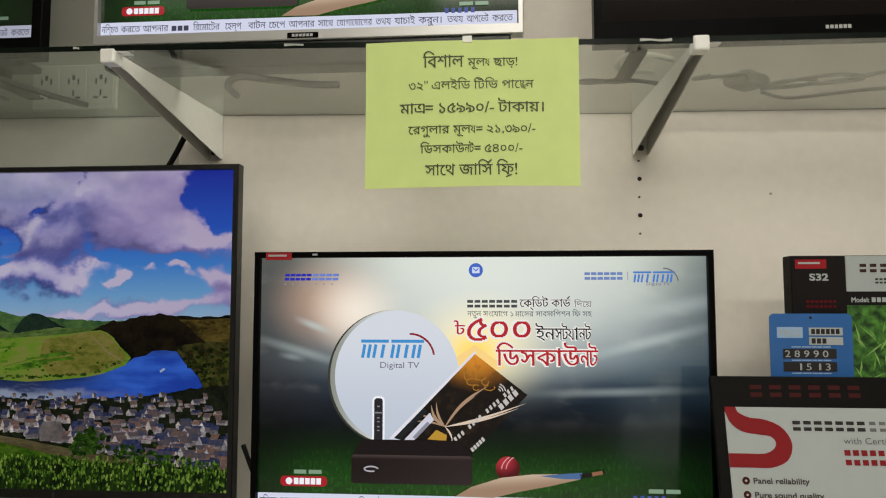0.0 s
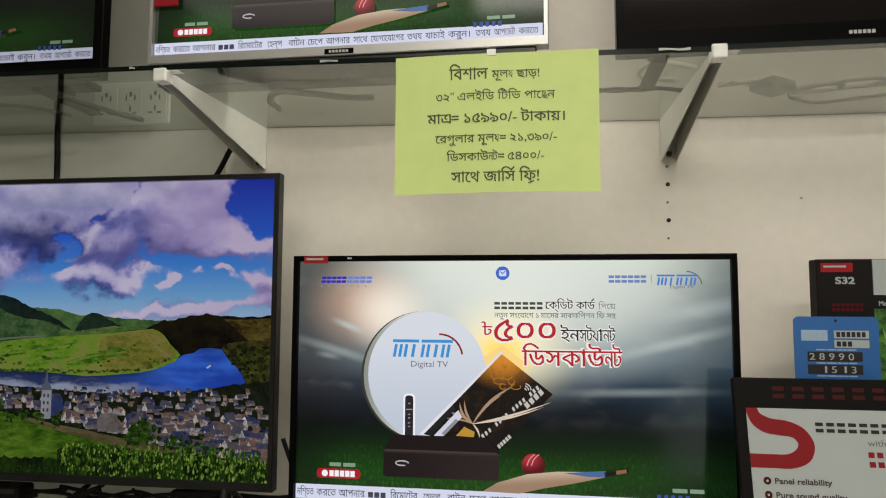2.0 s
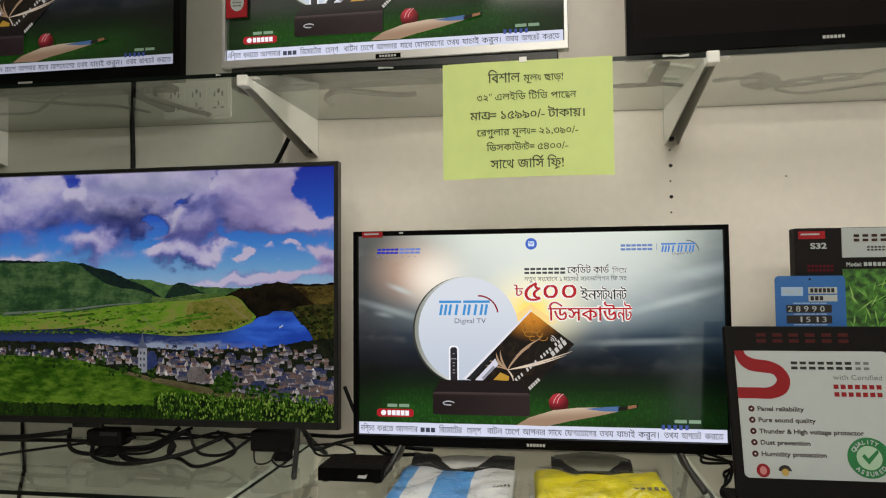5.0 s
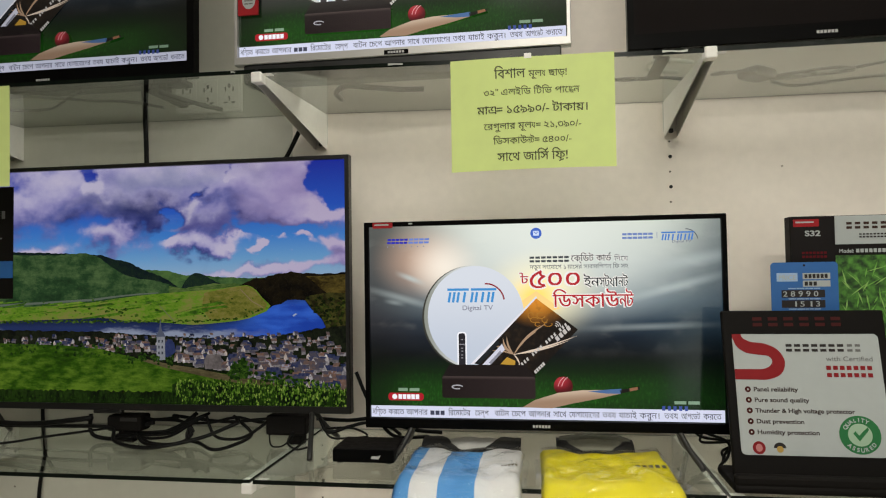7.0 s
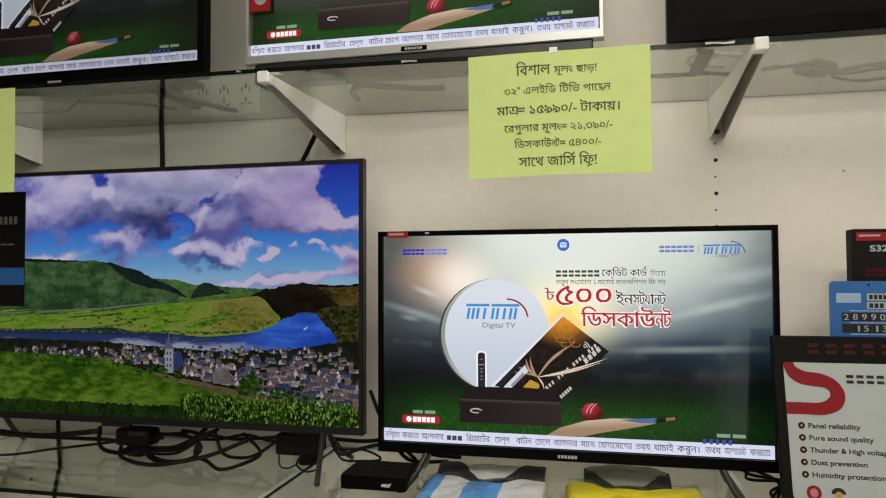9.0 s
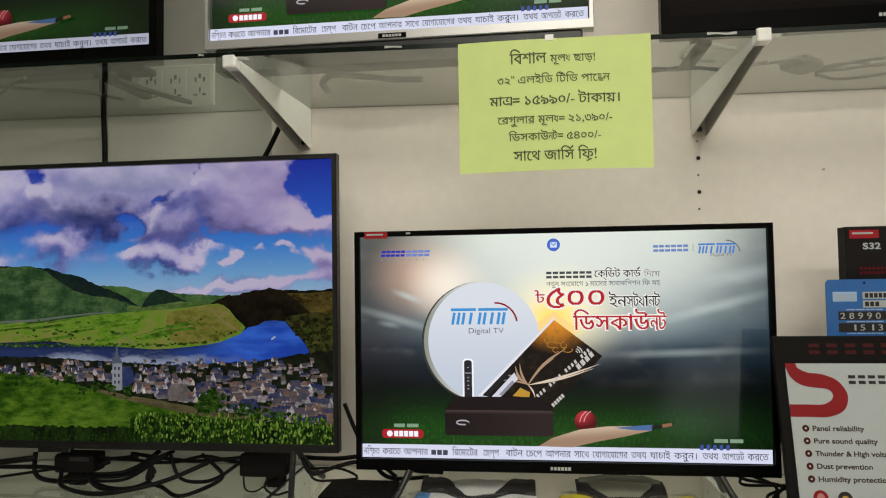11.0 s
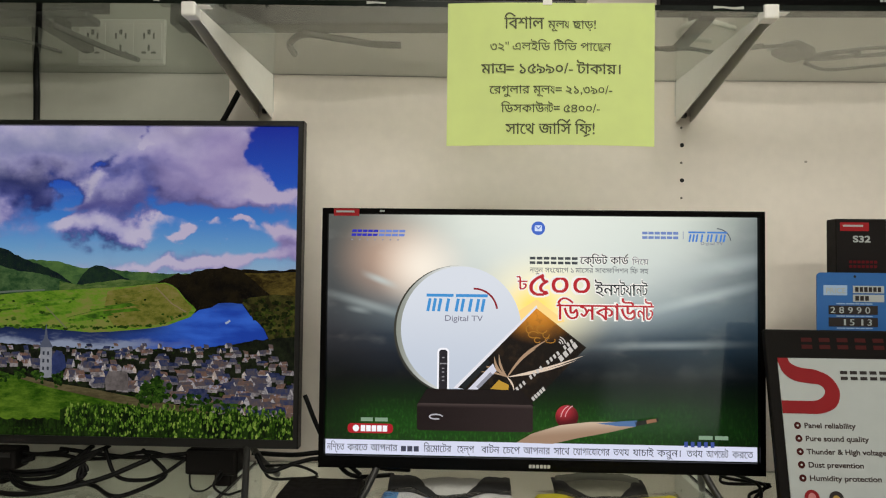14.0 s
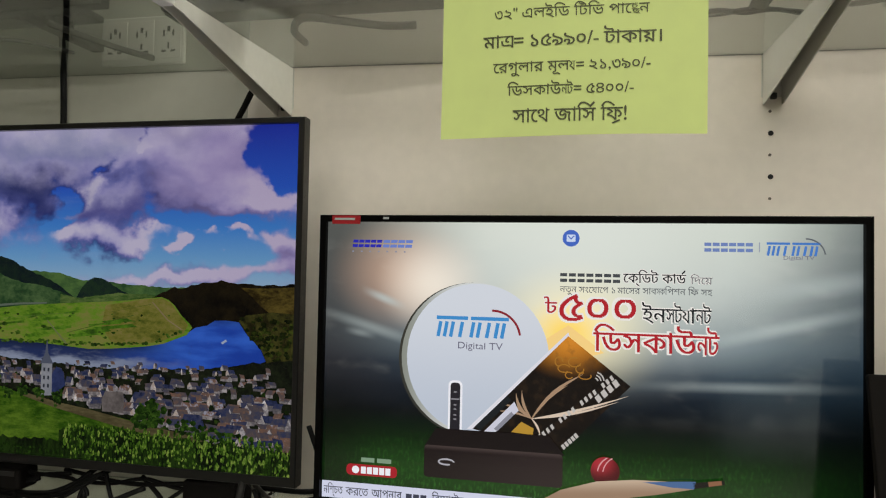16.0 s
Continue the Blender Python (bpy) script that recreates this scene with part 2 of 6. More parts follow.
def tube(pts, r, sides=8, per=8, bm=None):
    bm = bm or bmesh.new()
    line = spline(pts, per) if per > 1 else [Vector(q) for q in pts]
    rings = []
    up = Vector((0.31, 0.2, 0.93))
    for i, q in enumerate(line):
        d = (line[min(i + 1, len(line) - 1)] - line[max(i - 1, 0)]).normalized()
        s = d.cross(up).normalized()
        w = s.cross(d)
        rings.append([bm.verts.new(q + r * (math.cos(2 * math.pi * k / sides) * s + math.sin(2 * math.pi * k / sides) * w)) for k in range(sides)])
    for a, b in zip(rings, rings[1:]):
        for k in range(sides):
            bm.faces.new((a[k], a[(k + 1) % sides], b[(k + 1) % sides], b[k]))
    bm.faces.new(rings[0][::-1])
    bm.faces.new(rings[-1])
    return bm


# ---- lettering ----
GLYPHS, OUTLINES = {}, {}
ROWS_EM = 40      # strips to a letter's height
TOP_EM = 0.62     # the head line of the letters


def outlines(body):
    """Closed outlines, as lists of points, and the width of a run of letters one unit high."""
    if body not in OUTLINES:
        cu = bpy.data.curves.new("letters", "FONT")
        cu.body = body
        ob = bpy.data.objects.new("letters", cu)
        scene.collection.objects.link(ob)
        bpy.context.view_layer.update()
        dg = bpy.context.evaluated_depsgraph_get()
        loops = []
        for sp in ob.evaluated_get(dg).to_curve(dg).splines:
            pts = sp.bezier_points
            line = []
            for p, q in zip(pts, list(pts[1:]) + [pts[0]]):
                straight = (p.handle_right - p.co).length < 1e-5 and (q.handle_left - q.co).length < 1e-5
                for k in range(1 if straight else 5):
                    t = k / 5
                    v = (1 - t) ** 3 * p.co + 3 * t * (1 - t) ** 2 * p.handle_right + 3 * t * t * (1 - t) * q.handle_left + t ** 3 * q.co
                    line.append((v.x, v.y))
            loops.append(line)
        bpy.data.objects.remove(ob)
        bpy.data.curves.remove(cu)
        OUTLINES[body] = loops
    return OUTLINES[body]


def glyphs(body, res=2, bold=0.0):
    """Vertices, faces and width of a run of letters, one unit high, filled in thin strips (overlapping outlines merge)."""
    key = (body, bold)
    if key not in GLYPHS:
        loops = outlines(body)
        segs = [(*p, *q) for line in loops for p, q in zip(line, line[1:] + line[:1]) if p[1] != q[1]]
        ys = [p[1] for line in loops for p in line] or [0, 0.1]
        lo, hi = min(ys), max(ys)
        n = max(1, int((hi - lo) * ROWS_EM) + 1)
        step = (hi - lo) / n
        rows = []
        for r in range(n):
            y = lo + (r + 0.5) * step
            hits = sorted((x0 + (y - y0) / (y1 - y0) * (x1 - x0), 1 if y1 > y0 else -1) for x0, y0, x1, y1 in segs if (y0 <= y) != (y1 <= y))
            spans, wind = [], 0
            for x, d in hits:
                if wind == 0:
                    start = x
                wind += d
                if wind == 0:
                    spans.append((start - bold, x + bold))
            rows.append(spans)
        grow = int(max(0.0, bold) / step + 0.5)
        vs, fs = [], []
        for r in range(-grow, n + grow):
            spans = sorted(q for k in range(max(0, r - grow), min(n, r + grow + 1)) for q in rows[k])
            merged = []
            for p, q in spans:
                if merged and p <= merged[-1][1]:
                    merged[-1][1] = max(merged[-1][1], q)
                else:
                    merged.append([p, q])
            y = lo + r * step
            for p, q in merged:
                if q > p:
                    k = len(vs)
                    vs += [(p, y), (q, y), (q, y + step), (p, y + step)]
                    fs.append((k, k + 1, k + 2, k + 3))
        wide = max([x for x, _ in vs], default=0.3)
        GLYPHS[key] = (vs, fs, wide)
    return GLYPHS[key]


def letters(runs, x0, x1, z0, high, y, bold=0.0, res=2):
    """Letter runs laid side by side and fitted between x0 and x1; a pair of runs stacks two half-height signs."""
    if isinstance(runs, str):
        runs = [runs]
    vs, fs, pen = [], [], 0.0

    def lay(body, sx, sz, dx, dz, cut=9.0):
        v, f, w = glyphs(body, res, bold)
        base = len(vs)
        vs.extend((dx + a * sx, dz + b * sz) for a, b in v)
        fs.extend(tuple(base + i for i in q) for q in f if v[q[2]][1] < cut)
        return w * sx

    def stroke(p, q, r):
        base = len(vs)
        vs.extend(((p[0] - r * 0.6, p[1] + r), (p[0] + r * 0.6, p[1] - r), (q[0] + r * 0.6, q[1] - r), (q[0] - r * 0.6, q[1] + r)))
        fs.append((base, base + 1, base + 2, base + 3))

    for r in runs:
        if isinstance(r, tuple):
            if len(r) == 3:
                w = lay(r[0], 0.72, 0.5, pen, 0.31)
                pen += max(w, lay(r[1], 0.72, 0.5, pen + 0.04, -0.04)) - 0.02
            else:
                w = lay(r[0], 0.62, 1, pen, 0) - 0.05
                pen += w + lay(r[1], 0.68, 1, pen + w, 0) - 0.015
        elif r == " ":
            pen += 0.28
        elif r == "^":
            stroke((pen - 0.30, TOP_EM + 0.05), (pen - 0.06, TOP_EM + 0.27), 0.045)
        elif r == "_":
            stroke((pen - 0.52, -0.15), (pen - 0.14, 0.0), 0.035)
        elif r[0] == "#":
            w = lay(r[1:], 1, 1, pen, 0)
            stroke((pen - 0.02, TOP_EM - 0.03), (pen + w, TOP_EM - 0.03), 0.03)
            pen += w - 0.015
        elif r[0] == "~":
            pen += lay(r[1:], 0.62, 1, pen - 0.02, 0, TOP_EM * 0.95) - 0.03
        else:
            pen += lay(r, 1, 1, pen, 0) - 0.015
    k = (x1 - x0) / pen
    me_bm = bmesh.new()
    made = [me_bm.verts.new((x0 + a * k, y, z0 + b * high)) for a, b in vs]
    for q in fs:
        try:
            face = me_bm.faces.new([made[i] for i in q])
            face.normal_update()
            if face.normal.y > 0:
                face.normal_flip()
        except ValueError:
            pass
    return me_bm


def bars(x0, x1, z0, z1, y, n, gap=0.25, bm=None):
    """A row of plain blocks in place of a mark."""
    bm = bm or bmesh.new()
    step = (x1 - x0) / n
    for i in range(n):
        flat(rect(x0 + i * step, x0 + (i + 1 - gap) * step, z0, z1), y, bm)
    return bm


def mark_cells(x0, x1, z0, z1, y, n, gap=0.22, weight=0.2, slant=0.0, bm=None):
    """A name or emblem as a row of plain stacked bars, no letters."""
    bm = bm or bmesh.new()
    step, h = (x1 - x0) / n, z1 - z0
    t = (0.30 + 0.35 * weight) * h

    def patch(a, b, c, d):
        flat([(x + slant * (z - z0), z) for x, z in rect(a, b, c, d)], y, bm)

    for i in range(n):
        a, b = x0 + i * step, x0 + (i + 1 - gap) * step
        patch(a, b, z0, z0 + t)
        patch(a, b, z1 - t, z1)
    return bm


def word_bars(x0, x1, z0, z1, y, rnd, mean=4.0, bm=None):
    """A line of small writing that cannot be read: bars of uneven length."""
    bm = bm or bmesh.new()
    h, x = z1 - z0, x0
    while x < x1 - h:
        w = min(h * rnd.uniform(0.6, 1.4) * mean, x1 - x)
        flat(rect(x, x + w, z0 + h * 0.1, z1), y, bm)
        x += w + h * 0.55
    return bm

# ---- setting ----
def frame_ring(w, h, side, top, bottom, y0, y1, bev=0.0015):
    """A rectangular bezel from (-w/2, 0) to (w/2, h), open in the middle."""
    bm = bmesh.new()
    o = rect(-w / 2, w / 2, 0, h)
    i = rect(-w / 2 + side, w / 2 - side, bottom, h - top)
    rings = []
    for pts, y in ((o, y1), (o, y0 + bev), ([(x * (1 - 2 * bev / w), z + (bev if z == 0 else -bev)) for x, z in o], y0), (i, y0), (i, y0 + 0.011)):
        rings.append([bm.verts.new((x, y, z)) for x, z in pts])
    fs = []
    for a, b in zip(rings, rings[1:]):
        for k in range(4):
            fs.append(bm.faces.new((a[k], a[(k + 1) % 4], b[(k + 1) % 4], b[k])))
    bmesh.ops.recalc_face_normals(bm, faces=fs)
    return bm


WY = 1.285
COLS = (-1.395, -0.553, 0.285, 1.125)
SH_UP, SH_LOW, FRONT_UP, FRONT_LOW = 1.815, 1.032, 0.905, 0.872


def droop(x, y):
    """How far the upper shelf hangs below its level: it dips to the front and a little along its length."""
    return -0.006 * (x + 0.553) - 0.021 * (WY - y)


def setting(name, bm, material, label, category):
    return tagged(part(name, bm, material), label, category, kind="structure")


setting("wall_north", box(-3.0, 3.0, WY, WY + 0.12, 0, 2.85), WALL, "pale cream painted display wall behind the shelves", "wall")
WX0, WX1, WZ0, WZ1 = 0.97, 2.45, 0.12, 2.02
bm = box(-3.0, WX0, -3.32, -3.2, 0, 2.85)
box(WX1, 3.0, -3.32, -3.2, 0, 2.85, bm=bm)
box(WX0, WX1, -3.32, -3.2, 0, WZ0, bm=bm)
box(WX0, WX1, -3.32, -3.2, WZ1, 2.85, bm=bm)
setting("wall_south", bm, WALL2, "unseen wall closing the shop, kept dim for the reflections", "wall")
win = tagged(thing("window_1", ((WX0 + WX1) / 2, -3.2, WZ0), "bright daylit glazed shop front with one upright bar", "window"), kind="structure")
part("window_frame", frame_ring(WX1 - WX0, WZ1 - WZ0, 0.03, 0.03, 0.03, -0.10, -0.05), SILVER, win)
part("mullion", box(-0.275, -0.235, -0.10, -0.05, 0.03, WZ1 - WZ0 - 0.03, 0.002), SILVER, win)
for x0, x1 in ((-0.71, -0.275), (-0.235, 0.71)):
    pane = part("window_pane", box(x0, x1, -0.08, -0.076, 0.03, WZ1 - WZ0 - 0.03), GLASS, win)
    pane.visible_shadow = False
day = bpy.data.materials.new("daylight_haze")
day.use_nodes = True
day.node_tree.nodes["Principled BSDF"].inputs["Emission Color"].default_value = (0.85, 0.95, 1.0, 1)
day.node_tree.nodes["Principled BSDF"].inputs["Emission Strength"].default_value = 0.5
setting("backdrop", box(0.4, 2.95, -3.72, -3.7, -0.3, 2.6), day, "plain bright street daylight outside the window", "backdrop")
setting("wall_east", box(3.0, 3.12, -3.32, WY + 0.12, 0, 2.85), WALL2, "unseen side wall of the shop, brown-grey to dim reflections", "wall")
setting("wall_west", box(-3.12, -3.0, -3.32, WY + 0.12, 0, 2.85), WALL2, "unseen side wall of the shop, brown-grey to dim reflections", "wall")
setting("floor", box(-3.12, 3.12, -3.32, WY + 0.12, -0.1, 0), TILE, "beige polished tile shop floor", "floor")
setting("ceiling", box(-3.12, 3.12, -3.32, WY + 0.12, 2.85, 2.95), CEIL, "plain white painted shop ceiling", "ceiling")

setting("wall_board", box(-3.0, -0.628, WY - 0.002, WY + 0.001, 0, 2.85), WALLB, "greyer painted board on the display wall, darkened for dim light", "wall")

# rows of fixing holes in the wall, in line with the brackets
for ci, cx in enumerate(COLS):
    for k in range(30):
        z = 0.801 + k * 0.035
        if SH_UP - 0.09 < z < SH_UP + 0.02 or SH_LOW - 0.1 < z < SH_LOW + 0.02 and ci != 1:
            continue
        r = 0.0042 if k % 2 else 0.0024
        hx = cx - 0.004 + (0.0012 if k % 2 else 0)
        h = part("fixing_hole", slab(oval(hx, z, r, r, 12), WY - (0.0026 if hx < -0.63 else 0.0006), WY + 0.0004), HOLE if k % 2 else mat("shallow_hole", (0.14, 0.12, 0.10), 0.8), bpy.data.objects["wall_north"])

# small scuffs and filled screw heads on the wall
rs = random.Random(4)
for k in range(16):
    x, z, r = rs.uniform(-1.3, 0.9), rs.uniform(1.08, 1.78), rs.uniform(0.0012, 0.0026)
    part("scuff", slab(oval(x, z, r * rs.uniform(1, 2.5), r, 10), WY - 0.0006, WY + 0.0004), mat("wall_scuff", (0.40, 0.36, 0.31), 0.8), bpy.data.objects["wall_north"])


# ---- shelves ----
def bracket(cx, top, front):
    """A folded steel bracket, open below and wider at the wall, with a plastic cap at its tip."""
    ob = thing("shelf_bracket", (cx, WY, top), "grey enamelled steel shelf bracket with white cap on the wall", "bracket", "shelf brackets")
    if top == SH_UP:
        ob.matrix_world = Matrix.Translation((cx, WY, top + droop(cx, WY))) @ Matrix.Rotation(0.021, 4, "X")
    L = WY - front - 0.012
    prof = [(0, 0), (-L, 0), (-L, -0.015), (-L * 0.93, -0.018), (-0.012, -0.086), (0, -0.086)]

    def hw(y):
        return 0.0150 + (0.0092 - 0.0150) * (-y / L)

    for sx in (-1, 1):
        bm = bmesh.new()
        a = [bm.verts.new((sx * hw(y), y, z - 0.002)) for y, z in prof]
        b = [bm.verts.new((sx * (hw(y) - 0.0016), y, z - 0.002)) for y, z in prof]
        n = len(a)
        fs = [bm.faces.new(a), bm.faces.new(b[::-1])] + [bm.faces.new((a[i], a[(i + 1) % n], b[(i + 1) % n], b[i])) for i in range(n)]
        bmesh.ops.recalc_face_normals(bm, faces=fs)
        part("side_plate", bm, BRKT, ob)
    bm = bmesh.new()
    v = [bm.verts.new(q) for q in ((-hw(0), 0, -0.0006), (hw(0), 0, -0.0006), (hw(-L), -L, -0.0006), (-hw(-L), -L, -0.0006))]
    w = [bm.verts.new(q.co - Vector((0, 0, 0.0014))) for q in v]
    fs = [bm.faces.new(v), bm.faces.new(w[::-1])] + [bm.faces.new((v[i], v[(i + 1) % 4], w[(i + 1) % 4], w[i])) for i in range(4)]
    bmesh.ops.recalc_face_normals(bm, faces=fs)
    part("top_plate", bm, BRKT, ob)
    part("back_plate", box(-0.017, 0.017, -0.0016, 0, -0.088, -0.001), BRKT, ob)
    part("cap", box(-0.0108, 0.0108, -L - 0.016, -L + 0.008, -0.0185, 0.0030 if top == SH_UP else 0.0015, 0.003, 2), CAP, ob, "white plastic end cap")
    part("screw", box(-0.005, 0.005, -0.010, -0.001, -0.080, -0.070, 0.002), GREYM, ob, "dark screw head")
    return ob


for cx in COLS:
    bracket(cx, SH_UP, FRONT_UP)
    bracket(cx - (0.008 if cx < 0 else 0), SH_LOW, FRONT_LOW)


def glass_shelf(x0, x1, front, z, label, sag=0.0, slope=0.006):
    ob = thing("glass_shelf", ((x0 + x1) / 2, front, z), label, "shelf", "glass shelves")
    w = (x1 - x0) / 2
    bm = box(-w, w, 0, WY - front - 0.003, 0, 0.008)
    for f in bm.faces:
        f.normal_update()
        if abs(f.normal.z) < 0.5:
            f.material_index = 1 if f.normal.y < 0.5 else 2
    g = part("pane", bm, [GLASS, EDGE, mat("dim_glass_edge", (0.10, 0.12, 0.09), 0.3)], ob)
    g.visible_shadow = False
    if z == SH_UP:
        ob.matrix_world = Matrix.Translation(((x0 + x1) / 2, front, z + droop((x0 + x1) / 2, front) - sag)) @ Matrix.Rotation(0.021, 4, "X") @ Matrix.Rotation(slope, 4, "Y")
    part("edge_pad", box(-w + 0.005, -w + 0.025, 0.004, 0.020, -0.0005, 0), CAP, ob)
    return ob


for i in range(3):
    glass_shelf(COLS[i] + 0.003, COLS[i + 1] - 0.003, FRONT_UP, SH_UP, "clear greenish glass shelf pane on steel brackets under televisions", (0.0, 0.004, 0.006)[i], (0.006, 0.0155, 0.006)[i])
    glass_shelf(COLS[i] + 0.003, COLS[i + 1] - 0.003, FRONT_LOW, SH_LOW, "clear glass shelf pane holding televisions, cables and jerseys")
# pale tape slivers whose colour stands in for glints along the glass edge
for x0, x1 in ((0.203, 0.246), (-0.292, -0.264), (-0.605, -0.596)):
    z0 = SH_UP + droop(x0, FRONT_UP) + 0.002 - max(0.0, x0 + 0.553) * 0.0095
    tp = thing("edge_glint_strip", (x0, FRONT_UP, z0), "pale tape sliver on the shelf edge, coloured as a glint", "tape", "tape on the shelf edge")
    n_ = max(2, int((x1 - x0) / 0.012))
    bm = bmesh.new()
    rows_ = [[bm.verts.new(((x1 - x0) * i / n_, -0.0012 - 0.0016 * math.sin(2.3 * i + 9 * x0) ** 2, 0.0008 + 0.0032 * j + 0.0010 * math.sin(1.9 * i + j))) for i in range(n_ + 1)] for j in (0, 1)]
    for i in range(n_):
        bm.faces.new((rows_[0][i], rows_[0][i + 1], rows_[1][i + 1], rows_[1][i]))
    strip = part("strip", bm, mat("glint_pale_tape", (0.50, 0.51, 0.48), 0.18, 0.0, 0, 60, 0, 0, 0.6), tp)
    strip.modifiers.new("thick", "SOLIDIFY").thickness = 0.0004
TOP_UP, TOP_LOW = SH_UP + 0.008, SH_LOW + 0.008

# ---- pictures on the displays ----
AW, AH = 0.704, 0.396     # lit area of the 32 inch displays


def U(u):
    return (u - 0.5) * AW


def V(v):
    return v * AH


def pix(px, py):
    """Place on the advert from its own layout grid of 717 x 403."""
    return ((px / 717 - 0.5) * AW, (1 - py / 403) * AH)


def advert_ground():
    n = Net("advert_background", AW, AH, 1.12)
    base = n.ramp(n.v, [(0.0, "0f2609"), (0.12, "16400f"), (0.24, "0a1f0a"), (0.33, "060c10"), (0.42, "0e1a26"), (0.50, "2c3c4a"), (0.60, "76848a"), (0.80, "b2bab6"), (1.0, "c6cdc2")])
    left = n.step(n.math("ADD", n.u, n.math("MULTIPLY", n.v, -0.10)), 0.28, -0.08)
    upper = n.step(n.v, 0.28, 0.5)
    base = n.mix(n.math("MULTIPLY", left, n.math("MULTIPLY", upper, 0.88)), base, "2b292b")
    right = n.step(n.math("ADD", n.u, n.math("MULTIPLY", n.v, -0.16)), 0.62, 0.95)
    base = n.mix(n.math("MULTIPLY", right, n.math("MULTIPLY", upper, 0.92)), base, "243440")
    base = n.mix(n.math("MULTIPLY", n.blob(0.17, 0.82, 0.18, 0.24), 0.66), base, "d0a488")
    base = n.mix(n.math("MULTIPLY", n.blob(0.225, 0.78, 0.13, 0.20), 0.8), base, "fbeedd")
    base = n.mix(n.math("MULTIPLY", n.blob(0.52, 0.94, 0.46, 0.60), 0.85), base, "dbe0d8")
    base = n.mix(n.math("MULTIPLY", n.blob(0.50, 0.64, 0.20, 0.26), 0.9), base, "fff3c4")
    base = n.mix(n.math("MULTIPLY", n.blob(0.49, 0.62, 0.10, 0.14), 0.95), base, "ffd75a")
    for u0, v0, slope, wide, far, k in ((0.125, 0.725, -0.65, 0.024, 0.055, 0.7), (0.075, 0.60, -0.3, 0.02, 0.04, 0.3), (0.86, 0.66, 0.45, 0.035, 0.20, 0.45), (0.93, 0.80, 0.3, 0.05, 0.16, 0.35), (0.10, 0.62, -0.5, 0.03, 0.14, 0.35), (0.80, 0.47, 0.05, 0.025, 0.24, 0.3)):
        off = n.math("SUBTRACT", n.math("SUBTRACT", n.v, v0), n.math("MULTIPLY", n.math("SUBTRACT", n.u, u0), slope))
        across = n.step(n.math("SUBTRACT", 1.0, n.math("DIVIDE", n.math("ABSOLUTE", off), wide)), 0.0, 1.0)
        along = n.step(n.math("SUBTRACT", 1.0, n.math("DIVIDE", n.math("ABSOLUTE", n.math("SUBTRACT", n.u, u0)), far)), 0.0, 1.0)
        base = n.mix(n.math("MULTIPLY", n.math("MULTIPLY", across, along), k), base, "b9c4c2")
    cloud = n.noise(9, 4, 0.5, (1, 1, 2.2))
    base = n.mix(n.math("MULTIPLY", n.math("MULTIPLY", n.step(cloud, 0.5, 0.72), upper), 0.08), base, "f0f0e4")
    grass = n.noise(260, 3, 0.6, (1, 1, 0.45))
    low = n.step(n.v, 0.30, 0.05)
    base = n.mix(n.math("MULTIPLY", n.math("MULTIPLY", n.step(grass, 0.48, 0.70), low), 0.75), base, "2c661e")
    base = n.mix(n.math("MULTIPLY", n.math("MULTIPLY", n.step(n.noise(6, 3), 0.40, 0.68), low), 0.6), base, "0b1a0a")
    side = n.math("MULTIPLY", n.step(n.u, 0.16, 0.0), 0.7)
    base = n.mix(n.math("MULTIPLY", side, n.step(n.v, 0.55, 0.3)), base, "060907")
    side = n.math("MULTIPLY", n.step(n.u, 0.80, 1.0), 0.75)
    base = n.mix(n.math("MULTIPLY", side, n.step(n.v, 0.62, 0.35)), base, "060907")
    return n.done(base)


def shade2(name, c0, c1, axis="v", lo=0.0, hi=1.0, speck=0.0):
    n = Net(name, AW, AH)
    col = n.mix(n.step(n.v if axis == "v" else n.u, lo, hi), c0, c1)
    if speck:
        col = n.mix(n.math("MULTIPLY", n.step(n.noise(90, 4), 0.5, 0.7), speck), col, c1)
    return n.done(col)


ADS = []


def ad(name, bm, material):
    me = bpy.data.meshes.new(name)
    bm.to_mesh(me)
    bm.free()
    me.materials.append(material)
    ADS.append((name, me))


def layer(k):
    return -0.00035 * k


def P(*pts):
    return [pix(*q) for q in pts]


def R(x0, y0, x1, y1):
    a, b = pix(x0, y1), pix(x1, y0)
    return rect(a[0], b[0], a[1], b[1])


def sky_word(x0, x1, y0, y1, t):
    """A service's mark as plain slanted strokes and bows under a broken head line."""
    bm = bmesh.new()
    w, h = x1 - x0, y1 - y0

    def line(pts):
        q = [Vector((x0 + (a + 0.05 * (1 - b)) * w * 0.95, y0 + b * h)) for a, b in pts]
        if len(q) > 2:
            q = [Vector((v.x, v.y)) for v in spline([(v.x, v.y, 0) for v in q], 5)]
        for a, b in zip(q, q[1:]):
            d = (b - a).normalized()
            m = Vector((-d.y, d.x)) * t / 2
            flat(P(tuple(a + m - d * t * 0.2), tuple(b + m + d * t * 0.2), tuple(b - m + d * t * 0.2), tuple(a - m - d * t * 0.2)), layer(4), bm)

    for pts in (((0.0, 0.08), (0.43, 0.08)), ((0.49, 0.08), (1.0, 0.08))) + tuple(((a, 0.30), (a, 0.97)) for a in (0.06, 0.15, 0.24, 0.37, 0.53, 0.62, 0.75, 0.87, 0.96)):
        line(pts)
    return bm


